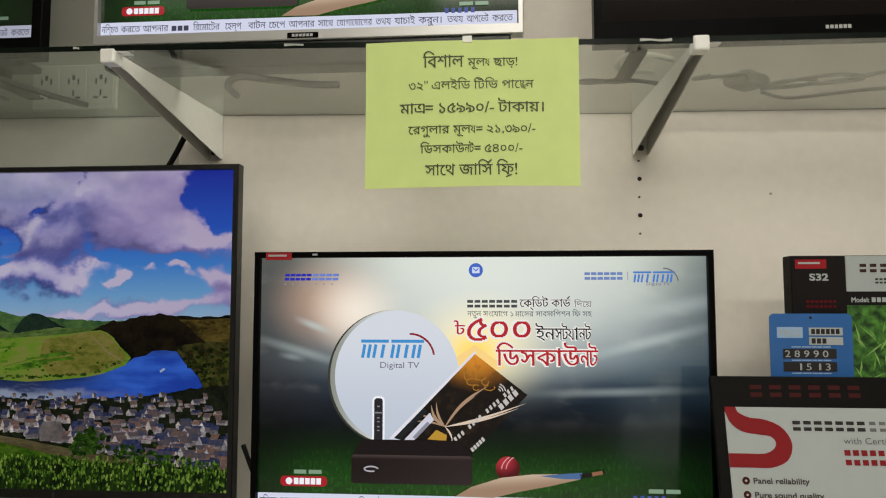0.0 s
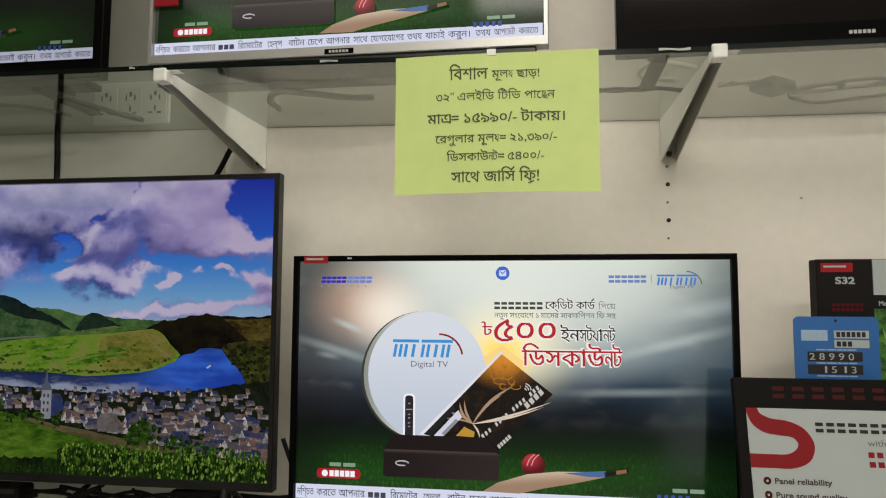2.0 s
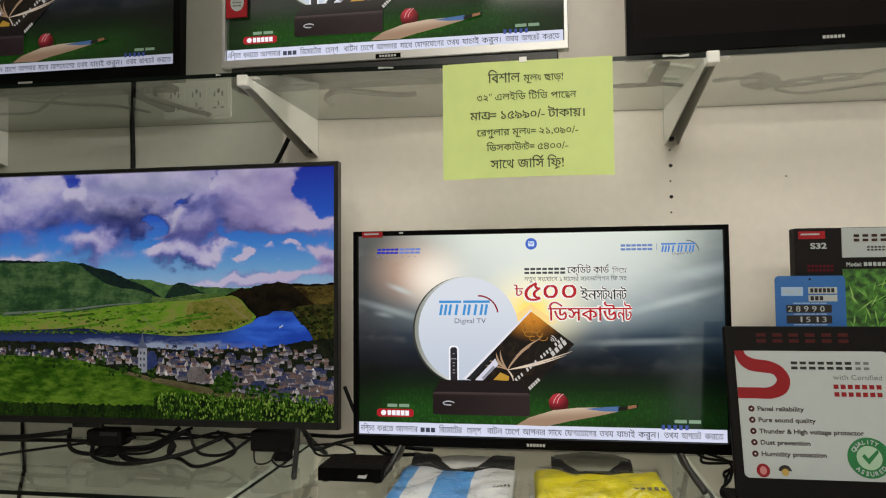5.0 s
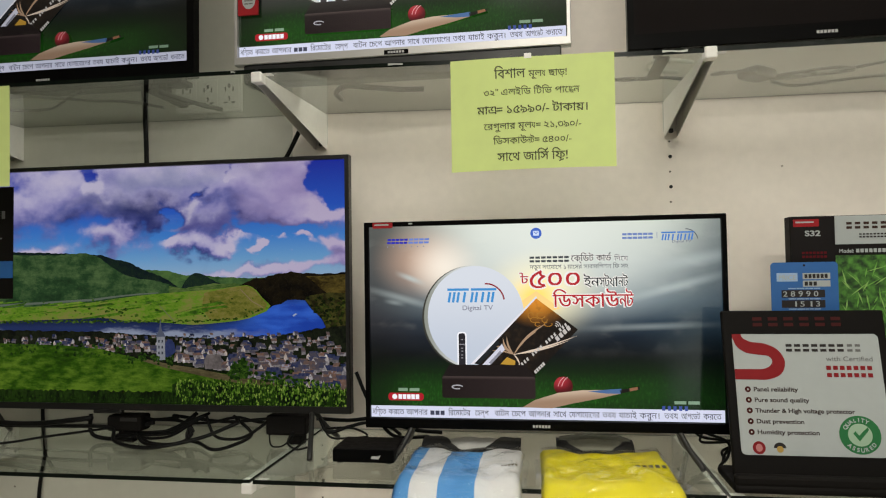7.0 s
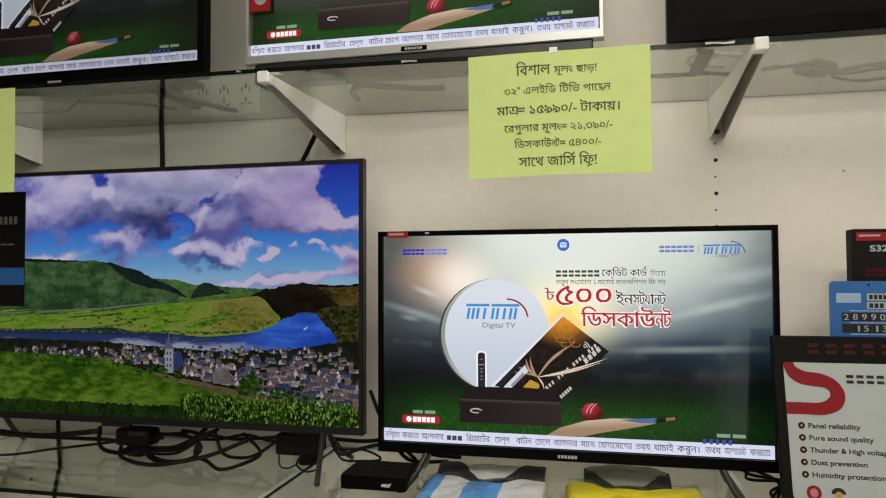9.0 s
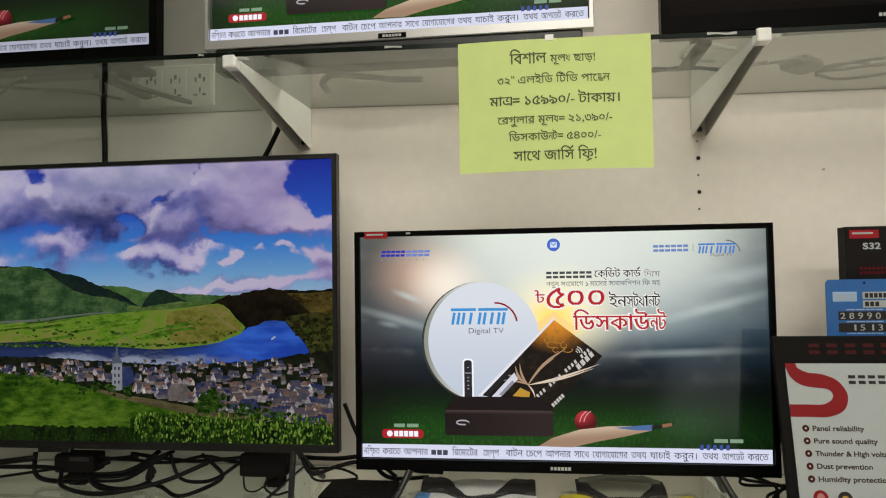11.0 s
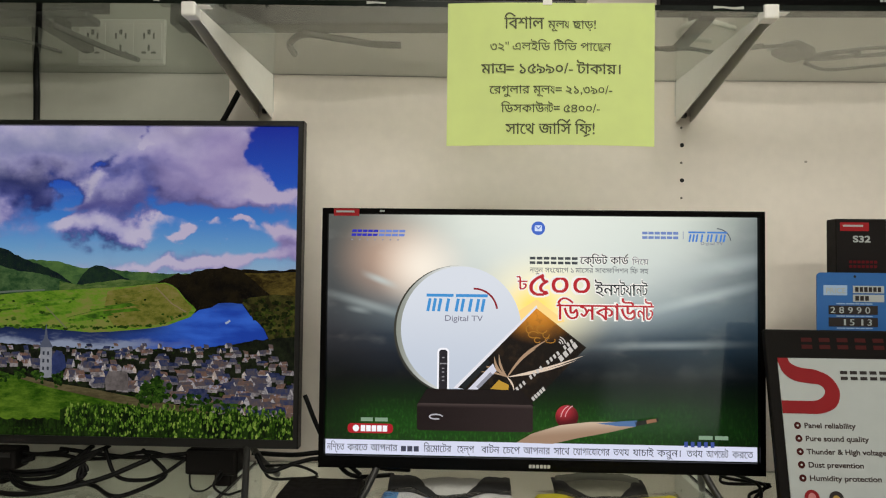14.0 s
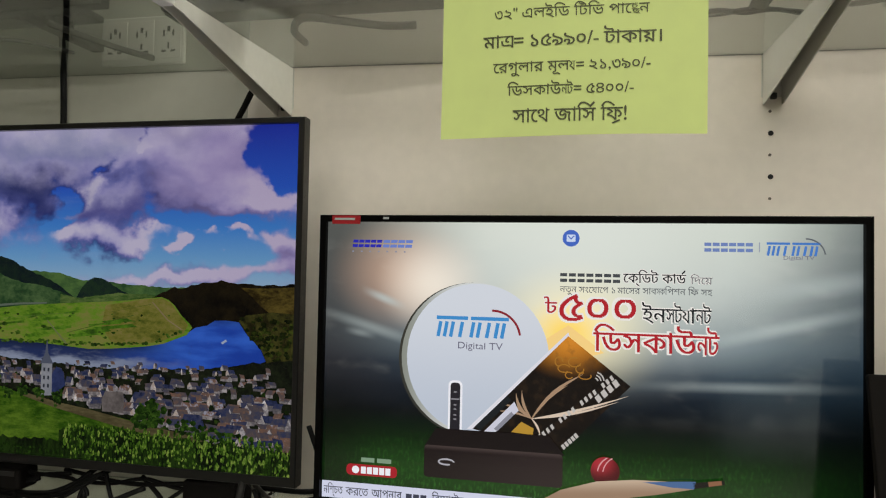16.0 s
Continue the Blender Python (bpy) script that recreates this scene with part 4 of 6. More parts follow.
def valley_sky():
    n = Net("valley_sky", BW, BH, 0.60, SATIN)
    sky = n.ramp(n.v, [(0.50, "b4d0ea"), (0.60, "7cb6ea"), (0.70, "4a90e6"), (0.82, "3060d4"), (1.0, "2838b0")])

    def u(px):
        return 1 - (577 - px) / 945

    def v(py):
        return 1 - (py - 240) / 532

    # heaps of cloud: place, half width, half height, weight
    heaps = ((120, 268, 0.34, 0.20, 1.5), (420, 262, 0.24, 0.20, 1.5), (330, 310, 0.16, 0.12, 1.0), (90, 335, 0.20, 0.12, 1.2), (270, 362, 0.10, 0.09, 1.0), (440, 345, 0.20, 0.085, 1.1), (545, 358, 0.11, 0.06, 1.1),
             (220, 412, 0.11, 0.075, 1.3), (290, 418, 0.07, 0.055, 1.0), (20, 405, 0.12, 0.09, 1.1), (464, 411, 0.045, 0.035, 1.2), (388, 431, 0.04, 0.025, 1.1), (545, 428, 0.075, 0.07, 1.4),
             (330, 478, 0.14, 0.045, 0.9), (440, 474, 0.12, 0.05, 0.9), (545, 468, 0.10, 0.06, 1.0), (-130, 300, 0.2, 0.2, 1.2), (-300, 340, 0.2, 0.18, 1.2), (-170, 430, 0.14, 0.07, 1.0))
    gaps = ((562, 285, 0.10, 0.16, 2.6), (247, 308, 0.030, 0.045, 1.15), (312, 262, 0.024, 0.024, 1.6), (195, 345, 0.05, 0.05, 1.2), (-26, 245, 0.05, 0.09, 1.6), (400, 395, 0.20, 0.045, 0.9), (170, 383, 0.08, 0.035, 0.9))

    # the heaps are torn and billowed by shifting the place at which they are looked up
    straight = (n.u, n.v)
    torn = n.math("SUBTRACT", n.noise(8, 5, 0.5, (1, 1, 1.2), (2.1, 0, 0.3)), 0.5)
    curl = n.math("SUBTRACT", n.noise(9, 5, 0.5, (1, 1, 1.2), (5.3, 0, 1.7)), 0.5)
    n.u, n.v = n.math("ADD", n.u, n.math("MULTIPLY", torn, 0.34)), n.math("ADD", n.v, n.math("MULTIPLY", curl, 0.30))

    def density(dv):
        total = 0.0
        for px, py, ru, rv, k in heaps:
            total = n.math("ADD", total, n.math("MULTIPLY", n.blob(u(px), v(py) - dv, ru, rv), k))
        for px, py, ru, rv, k in gaps:
            total = n.math("SUBTRACT", total, n.math("MULTIPLY", n.blob(u(px), v(py) - dv, ru, rv), k))
        fluff = n.math("ADD", n.math("MULTIPLY", n.noise(9, 4, 0.5, (1, 1, 1.5), (0, 0, dv * BH * 1.5)), 1.5), n.math("MULTIPLY", n.noise(26, 3, 0.5, (1, 1, 1.3), (0.4, 0, dv * BH * 1.3)), 0.5))
        return n.math("ADD", total, n.math("SUBTRACT", fluff, 0.92))

    here, above = density(0.0), density(0.045)
    cover = n.step(here, 0.05, 0.80)
    light = n.math("ADD", n.math("MULTIPLY", n.math("SUBTRACT", here, above), 0.50), 0.58)
    cloud = n.ramp(light, [(0.18, "3a4288"), (0.38, "7276bc"), (0.56, "a49fd8"), (0.76, "c6c0ea"), (0.95, "dcd4f2")])
    for px, py, ru, rv, k, c in ((95, 338, 0.20, 0.085, 0.95, "2e3670"), (20, 320, 0.14, 0.07, 0.7, "46508e"), (255, 366, 0.11, 0.06, 0.8, "50509a"), (150, 272, 0.22, 0.09, 0.55, "9ea4c4"), (375, 338, 0.07, 0.05, 0.6, "7c74b0"), (450, 300, 0.24, 0.16, 0.45, "c2b0de"), (350, 250, 0.2, 0.07, 0.5, "9a92c0")):
        cloud = n.mix(n.math("MULTIPLY", n.blob(u(px), v(py), ru, rv), k), cloud, c)
    n.u, n.v = straight
    cloud = n.mix(n.math("MULTIPLY", n.step(n.u, 0.65, 1.0), 0.40), cloud, "ccb0da")
    wisp = n.noise(7, 6, 0.6, (0.5, 1, 2.6), (0.3, 0, 0.4))
    sky = n.mix(n.math("MULTIPLY", n.step(wisp, 0.52, 0.78), 0.30), sky, "9fb4e4")
    return n.done(n.mix(cover, sky, cloud))


def noisy(name, stops, scale, stretch=(1, 1, 1), strength=0.38):
    n = Net(name, BW, BH, strength, SATIN)
    a = n.noise(scale * 1.7, 8, 0.72, stretch)
    b = n.noise(scale * 0.22, 4, 0.5, stretch, (0.7, 0, 0.2))
    return n.done(n.ramp(n.math("ADD", n.math("MULTIPLY", a, 0.85), n.math("MULTIPLY", n.math("ADD", b, -0.23), 0.55)), stops))


big, bscreen = television(-0.906, 1.08, 1.118, BW + 0.018, BH + 0.024, 0.009, 0.009, 0.015, BLACK, valley_sky(), "large black television showing a river valley, on two legs")
for x, dx in ((-0.393, -0.028), (0.393, 0.028)):
    splay_leg(big, x, TOP_LOW - 1.118, dx, -0.085, GREYM)
part("maker_mark", bars(-0.02, 0.02, 0.005, 0.009, -0.0006, 7, 0.25), DARKP, big)
part("sensor_lump", box(-0.12, -0.05, 0.0, 0.014, -0.008, 0.001, 0.003), BLACK, big)


def vis(name, bm, material):
    return part(name, bm, material, bscreen)


def crest(pts, base, y, rnd, rough=2.0, step=6):
    """A hill outline through the points, roughened, closed at a base line."""
    out = []
    for (x0, z0), (x1, z1) in zip(pts, pts[1:]):
        k = max(1, int(abs(x1 - x0) / step))
        for i in range(k):
            t = i / k
            out.append((x0 + (x1 - x0) * t, z0 + (z1 - z0) * t + rnd.uniform(-rough, rough)))
    out.append(pts[-1])
    return flat([bpix(*q) for q in out] + [bpix(pts[-1][0], base), bpix(pts[0][0], base)], y)


VX0, VX1 = -419, 577


def vpix(x, z):
    return bpix(max(VX0, min(x, VX1)), min(z, 771.5))


def clumps(spots, y, rnd, flatten=0.75, sides=9, bm=None):
    """Small leafy clumps of uneven outline, (x, z, radius) each."""
    bm = bm or bmesh.new()
    for i, (x, z, r) in enumerate(spots):
        turn = rnd.uniform(0, 6)
        ring_ = [(x + r * rnd.uniform(0.6, 1.2) * math.cos(turn + a), z + r * flatten * rnd.uniform(0.6, 1.2) * math.sin(turn + a)) for a in [j * 2 * math.pi / sides for j in range(sides)]]
        flat([vpix(*q) for q in ring_], y - i * 0.0000006, bm)
    return bm


def patchy(name, stops, strength=0.42, grain=120, weight=0.45):
    """Colours that change from piece to piece of a mesh, with a fine grain on each."""
    n = Net(name, BW, BH, strength, SATIN)
    fac = n.math("ADD", n.math("MULTIPLY", n.island(), 1 - weight), n.math("MULTIPLY", n.step(n.noise(grain, 5, 0.65), 0.3, 0.7), weight))
    return n.done(n.ramp(fac, stops))


def painted(name, bm, material):
    o = vis(name, bm, material)
    o["kind"] = "stuff"
    return o


def make_valley():
    rnd = random.Random(11)
    # ridges from the farthest to the nearest
    vis("picture_far_ridge", crest([(VX0, 452), (-260, 470), (-120, 452), (60, 470), (117, 473), (161, 476), (200, 486), (249, 488), (300, 492), (358, 495), (420, 494), (577, 488)], 700, -0.0003, rnd, 0.9), noisy("far_ridge", [(0.3, "1c3320"), (0.5, "38603a"), (0.7, "6c9450")], 16, (1, 1, 2)))
    vis("picture_dark_ridge", crest([(VX0, 420), (-140, 430), (-26, 435), (0, 438), (29, 448), (60, 452), (84, 464), (117, 478), (150, 490), (175, 505), (205, 524)], 545, -0.0006, rnd, 1.2), noisy("dark_ridge", [(0.3, "0c1620"), (0.5, "14242c"), (0.7, "22382c")], 26))
    vis("picture_left_slope", crest([(VX0, 428), (-120, 436), (-40, 432), (-10, 441), (20, 462), (55, 483), (90, 492), (130, 497), (165, 506), (200, 520), (240, 530)], 620, -0.0009, rnd, 0.9), noisy("left_slope", [(0.34, "1c3420"), (0.5, "365a34"), (0.66, "6a8a54")], 13, (1, 1, 1.6), 0.42))
    vis("picture_near_hill", crest([(192, 520), (205, 498), (216, 486), (227, 481), (240, 483), (254, 488), (270, 498), (292, 508), (300, 514)], 530, -0.0010, rnd, 0.8), noisy("near_hill", [(0.3, "0e1a22"), (0.5, "1a2c30"), (0.7, "2c4630")], 26))
    vis("picture_valley_floor", crest([(165, 510), (200, 516), (270, 506), (320, 506), (360, 508)], 560, -0.0011, rnd, 1.2), noisy("valley_floor", [(0.3, "24401c"), (0.5, "4a7030"), (0.7, "88a058")], 24, (1, 1, 3)))
    vis("picture_right_ridge", crest([(318, 516), (345, 506), (358, 500), (372, 494), (385, 496), (400, 491), (425, 486), (452, 482), (480, 486), (523, 488), (577, 485)], 660, -0.0012, rnd, 1.3), noisy("right_ridge", [(0.34, "040404"), (0.52, "100d0a"), (0.70, "2c2414")], 20))
    vis("picture_right_field", flat([vpix(*q) for q in ((486, 492), (530, 492), (577, 489), (577, 545), (548, 540), (520, 520), (505, 506))], -0.0013), noisy("right_field", [(0.34, "161008"), (0.5, "3c3014"), (0.66, "7c6a30")], 18, (1, 1, 2)))
    vis("picture_far_road", flat([vpix(*q) for q in ((VX0, 556), (-24, 537), (30, 531), (90, 526), (140, 524), (140, 526), (90, 529), (30, 535), (-24, 542), (VX0, 561))], -0.0014), lit("far_road", "7c8a78", 0.42, SATIN))
    # tongue of land inside the river's bend
    land = [(VX0, 562), (-120, 552), (-20, 545), (40, 537), (90, 531), (141, 527), (200, 523), (250, 520), (290, 517), (320, 513), (350, 510), (362, 514), (373, 522), (386, 538), (400, 550), (405, 556), (396, 568), (380, 574), (356, 583), (330, 588), (303, 591), (260, 595), (222, 597), (180, 594), (141, 591), (100, 590), (59, 588), (24, 582), (-10, 580), (-120, 584), (VX0, 592)]
    vis("picture_mid_meadow", flat([vpix(*q) for q in land], -0.0015), noisy("meadow", [(0.30, "2c4c14"), (0.45, "52801e"), (0.56, "7aa62c"), (0.7, "9a9c4e")], 20, (1, 1, 2.2), 0.46))
    slope = [(250, 526), (290, 519), (330, 513), (352, 512), (366, 518), (380, 534), (398, 552), (390, 566), (350, 580), (300, 588), (262, 584), (244, 560)]
    vis("picture_hill_side", flat([vpix(*q) for q in slope], -0.0017), noisy("hill_side", [(0.30, "3c4416"), (0.45, "6c7428"), (0.56, "92903c"), (0.7, "a89a58")], 26, (1, 1, 1.6), 0.42))
    bm = bmesh.new()
    for k in range(46):
        x, z = rnd.uniform(-380, 250), rnd.uniform(538, 580)
        l, h, sh = rnd.uniform(18, 70), rnd.uniform(1.5, 5), rnd.uniform(-8, 14)
        flat([vpix(*q) for q in ((x, z), (x + l, z - h * 0.8 - l * 0.07), (x + l + sh, z + h * 0.2 - l * 0.06), (x + sh, z + h))], -0.0019 - k * 0.000003, bm)
    painted("picture_farmland", bm, patchy("fields", [(0.1, "35561a"), (0.4, "56861f"), (0.7, "7cab30"), (0.95, "a2a657")], 0.46, 60))
    spots = [(rnd.uniform(-300, 385), rnd.uniform(536, 586), rnd.uniform(1.5, 4.0)) for _ in range(80)]
    spots += [(x, 589 - max(0, x - 230) * 0.035 - max(0, x - 340) * 0.42 + rnd.uniform(-3, 2), rnd.uniform(2.5, 5.5)) for x in [-300 + k * 5.5 + rnd.uniform(-2, 2) for k in range(126)]]
    spots = [q for q in spots if q[1] < 597 - max(0, q[0] - 250) * 0.16 - max(0, q[0] - 350) * 0.3 and q[1] > 534 - max(0, q[0] - 100) * 0.08 + max(0, q[0] - 350) * 0.9]
    spots += [(rnd.uniform(-20, 150) , rnd.uniform(556, 590), rnd.uniform(3, 7)) for _ in range(16)]
    painted("picture_hedge", clumps(spots, -0.0021, rnd, 0.6), patchy("hedge", [(0.1, "1c300c"), (0.5, "3c5e18"), (0.9, "6c9030")], 0.44))
    for a, b, c in (((141, 553), (178, 590), "8c9660"), ((60, 552), (180, 540), "7c8a50"), ((20, 560), (120, 549), "5c7430"), ((333, 518), (360, 545), "a8966a"), ((360, 545), (386, 560), "b09c74"), ((260, 536), (330, 522), "6c7a30"), ((180, 572), (300, 540), "56702a")):
        p_, q_ = vpix(*a), vpix(*b)
        vis("picture_lane", flat([p_, (p_[0] + 0.003, p_[1]), (q_[0] + 0.004, q_[1]), q_], -0.0024), lit("lane", c, 0.42, SATIN))
    # the river, dark by the bank, pale where it mirrors the cloud
    n = Net("river", BW, BH, 0.62, SATIN)
    wat = n.mix(n.step(n.noise(9, 4, 0.5, (1, 1, 4)), 0.36, 0.64), "2248b4", "3a6ee0")
    wat = n.mix(n.math("MULTIPLY", n.step(n.u, 0.84, 0.62), 0.95), wat, "28345c")
    glim = n.step(n.math("ADD", n.noise(13, 5, 0.6, (1, 1, 3.5)), n.math("MULTIPLY", n.blob(0.57, 0.285, 0.40, 0.05), 0.36)), 0.56, 0.84)
    wat = n.mix(n.math("MULTIPLY", glim, n.step(n.u, 0.86, 0.62)), wat, "9aa4bc")
    bank = n.math("MULTIPLY", n.step(n.v, 0.315, 0.352), n.step(n.u, 0.80, 0.70))
    wat = n.mix(n.math("MULTIPLY", bank, 0.85), wat, "16223c")
    wat = n.mix(n.math("MULTIPLY", n.step(n.v, 0.40, 0.43), 0.35), wat, "27384c")
    vis("picture_river", flat([vpix(*q) for q in ((VX0, 590), (-100, 582), (24, 578), (100, 586), (222, 592), (303, 588), (356, 580), (396, 566), (410, 556), (430, 552), (443, 544), (462, 543), (484, 545), (498, 564), (512, 576), (522, 587), (530, 603), (500, 614), (443, 622), (327, 630), (228, 634), (36, 630), (VX0, 640))], -0.00145), n.done(wat))
    vis("picture_boat", flat([vpix(*q) for q in ((455, 577), (463, 572), (465, 575), (457, 580))], -0.0016), lit("boat_white", "b8c4e0", 0.6, SATIN))
    vis("picture_right_bank", flat([vpix(*q) for q in ((577, 530), (577, 640), (535, 640), (531, 603), (524, 587), (513, 576), (500, 565), (492, 552), (484, 543), (496, 534), (540, 528))], -0.0027), noisy("right_bank", [(0.3, "12120a"), (0.5, "343218"), (0.7, "6c6a30")], 30))
    bm = clumps([q for q in [(rnd.uniform(484, 577), rnd.uniform(538, 612), rnd.uniform(2.5, 6)) for _ in range(150)] if q[0] > 486 + max(0, q[1] - 545) * 0.85], -0.0028, rnd, 0.7)
    painted("picture_bank_foliage", bm, patchy("bank_trees", [(0.1, "0c1006"), (0.55, "26300f"), (0.95, "5c6a26")], 0.4))
    vis("picture_town_ground", crest([(VX0, 606), (-100, 610), (0, 612), (100, 618), (228, 626), (330, 624), (440, 618), (510, 606), (577, 600)], 770, -0.0030, rnd, 1.6), noisy("town_ground", [(0.3, "0a0d0a"), (0.5, "181c14"), (0.7, "2c3420")], 40))
    # roofs and gables of the town, dense towards the bend
    gable, roof, shade_, trees, light_ = (bmesh.new() for _ in range(5))
    hs = []
    for k in range(400):
        x = rnd.triangular(-415, 577, 520) if k % 4 else rnd.uniform(200, 577)
        top = 616 + max(0, 330 - x) * 0.012 - max(0, x - 440) * 0.06
        deep = 34 + max(0, x - 90) * 0.225
        hs.append((top + deep * rnd.random() ** 0.9, x))
    for i, (z, x) in enumerate(sorted(hs)):
        s = 0.55 + max(0.0, z - 612) / 85
        w, hgt = rnd.uniform(11, 25) * s, rnd.uniform(4, 8) * s
        y = -0.0033 - i * 0.0000035
        g = w * rnd.uniform(0.25, 0.5)
        x0, x1, xg = (x, x + w, x + g) if rnd.random() < 0.6 else (x + w, x, x + w - g)
        rise, skew = hgt * rnd.uniform(0.7, 1.25), rnd.uniform(-1.2, 1.2) * s
        top_ = (x0 + xg) / 2
        if rnd.random() < 0.42:
            flat([vpix(*q) for q in ((x0, z), (top_, z - rise), (xg, z + skew * 0.3), (xg, z + hgt), (x0, z + hgt))], y, gable)
        flat([vpix(*q) for q in ((xg, z), (x1, z + skew), (x1, z + hgt * 0.9), (xg, z + hgt))], y, shade_)
        flat([vpix(*q) for q in ((top_, z - rise), (x1 - (x1 - xg) * 0.2, z - rise * 0.95 + skew), (x1 + (x1 - xg) * 0.05, z + 1 + skew), (xg, z + 1))], y - 0.000001, roof)
        for q in range(rnd.randrange(0, 3)):
            wx, wz = rnd.uniform(min(xg, x1) + 1, max(xg, x1) - 1), z + hgt * rnd.uniform(0.3, 0.6)
            flat([vpix(*q_) for q_ in ((wx, wz), (wx + 1.1, wz), (wx + 1.1, wz + 1.6), (wx, wz + 1.6))], y - 0.0000015, light_)
        if rnd.random() < 0.75:
            clumps([(x + rnd.uniform(-8, 8), z + hgt + rnd.uniform(-2, 4), rnd.uniform(2, 4.6) * s)], y - 0.000002, rnd, 0.8, 8, trees)
    painted("picture_gable_front", gable, patchy("house_walls", [(0.1, "5c5860"), (0.3, "8c8688"), (0.5, "b8b2b4"), (0.7, "b09a88"), (0.9, "e8e4e6")], 0.68, 150, 0.5))
    painted("picture_house_shade", shade_, patchy("house_sides", [(0.1, "4a4850"), (0.5, "7a7476"), (0.9, "b0a6a4")], 0.60, 150, 0.5))
    painted("picture_roofscape", roof, patchy("house_roofs", [(0.05, "1a2036"), (0.25, "343c60"), (0.45, "4e4c5a"), (0.65, "645654"), (0.85, "846250"), (0.95, "a8a8ba")], 0.60, 160, 0.3))
    painted("picture_window_glint", light_, patchy("house_windows", [(0.2, "15161c"), (0.6, "2a2a30"), (0.95, "c0c0c8")], 0.5, 90, 0.1))
    painted("picture_town_foliage", trees, patchy("town_trees", [(0.1, "0c1408"), (0.55, "223412"), (0.95, "486422")], 0.42))
    # church with a spire
    vis("picture_church", flat([vpix(*q) for q in ((138, 622), (158, 622), (159, 674), (138, 676))], -0.0054), noisy("church_wall", [(0.3, "70747c"), (0.5, "9296a0"), (0.7, "aeb0b8")], 30, (1, 1, 1), 0.52))
    vis("picture_spire", flat([vpix(*q) for q in ((136, 623), (144, 606), (147, 582), (150, 606), (160, 623))], -0.0055), lit("spire_slate", "5c6274", 0.6, SATIN))
    vis("picture_church", flat([vpix(*q) for q in ((158, 640), (166, 627), (180, 636), (184, 656), (170, 668), (159, 668))], -0.0054), noisy("nave_roof", [(0.3, "1c2544"), (0.5, "2a3560"), (0.7, "3c4878")], 40, (1, 1, 1), 0.55))
    bm = bmesh.new()
    for wx in (142, 150):
        for wz in (630, 643, 656):
            flat([vpix(*q) for q in ((wx, wz), (wx + 3.4, wz), (wx + 3.4, wz + 6), (wx, wz + 6))], -0.0056, bm)
    vis("picture_window", bm, lit("window_dark", "3c414c", 0.5, SATIN))
    # meadow, lane and vineyard in front
    vis("picture_lawn", flat([vpix(*q) for q in ((VX0, 634), (-100, 642), (0, 650), (60, 664), (110, 676), (160, 684), (220, 692), (300, 704), (420, 726), (500, 742), (577, 752), (577, 772), (VX0, 772))], -0.0056), noisy("lawn", [(0.36, "183006"), (0.5, "386210"), (0.66, "74982c")], 14, (1, 1, 2.6), 0.42))
    vis("picture_road", flat([vpix(*q) for q in ((100, 670), (170, 684), (230, 692), (300, 705), (400, 720), (480, 738), (577, 752), (577, 762), (470, 750), (380, 732), (280, 716), (220, 704), (160, 692), (100, 676))], -0.0058), noisy("road", [(0.3, "38341e"), (0.55, "6a6040"), (0.8, "8c805a")], 34, (1, 1, 3)))
    vis("picture_barn", flat([vpix(*q) for q in ((252, 676), (258, 662), (290, 662), (293, 676), (292, 694), (254, 694))], -0.0059), noisy("barn", [(0.3, "4a4446"), (0.5, "6e6664"), (0.7, "8c8280")], 40, (1, 1, 1), 0.5))
    spots = [(77, 670, 9), (106, 668, 10), (135, 672, 10), (170, 678, 11)]
    trees = [(x + rnd.gauss(0, r * 0.45), z + rnd.gauss(0, r * 0.45), r * rnd.uniform(0.25, 0.45)) for x, z, r in spots for _ in range(24)]
    trees += [(rnd.gauss(338, 12), rnd.gauss(694, 10), rnd.uniform(3, 7)) for _ in range(110)]
    trees += [(rnd.uniform(380, 560), 0, rnd.uniform(2.5, 6)) for _ in range(110)]
    trees += [(rnd.uniform(VX0, 60), rnd.uniform(636, 668), rnd.uniform(2, 5)) for _ in range(120)]
    trees = [(x, z or 708 + (x - 380) * 0.18 + rnd.uniform(-12, 10), r) for x, z, r in trees]
    painted("picture_foliage", clumps(sorted(trees, key=lambda q: q[1]), -0.0061, rnd, 0.9), patchy("tree_leaves", [(0.1, "0e1c06"), (0.5, "264612"), (0.9, "557c28")], 0.42))
    for row, (z0, tall) in enumerate(((722, 12), (738, 16), (756, 20))):
        spots, x = [], VX0
        while x < 577:
            high = tall * (1.0 if x > 185 else 0.55) * (0.55 + 0.45 * abs(math.sin(x * 0.11 + row)))
            foot = z0 + (4 if x > 185 else 10) + max(0, x - 330) * 0.045
            if x > 185 or row == 2:
                for _ in range(4 if math.sin(x * 0.23 + row * 2) > -0.3 else 1):
                    spots.append((x + rnd.uniform(-4, 4), foot - high * rnd.uniform(-0.6, 1.0), rnd.uniform(0.9, 2.5)))
            x += 3.6
        vis("picture_vine_shade", crest([(VX0 if row == 2 else 176, z0 - 12 if row == 2 else z0 + 8), (180, z0 - 12 if row == 2 else z0 + 8), (184 + row * 4, z0 + 3), (215 + row * 6, z0 - 3), (330, z0 + 2), (577, z0 + 14)], 772, -0.0064 - row * 0.0007, rnd, 3.0), noisy("vine_shade", [(0.36, "050a03"), (0.5, "12220a"), (0.66, "2c4814")], 50, (2, 1, 0.7)))
        near = [q for q in spots if q[0] < 185]
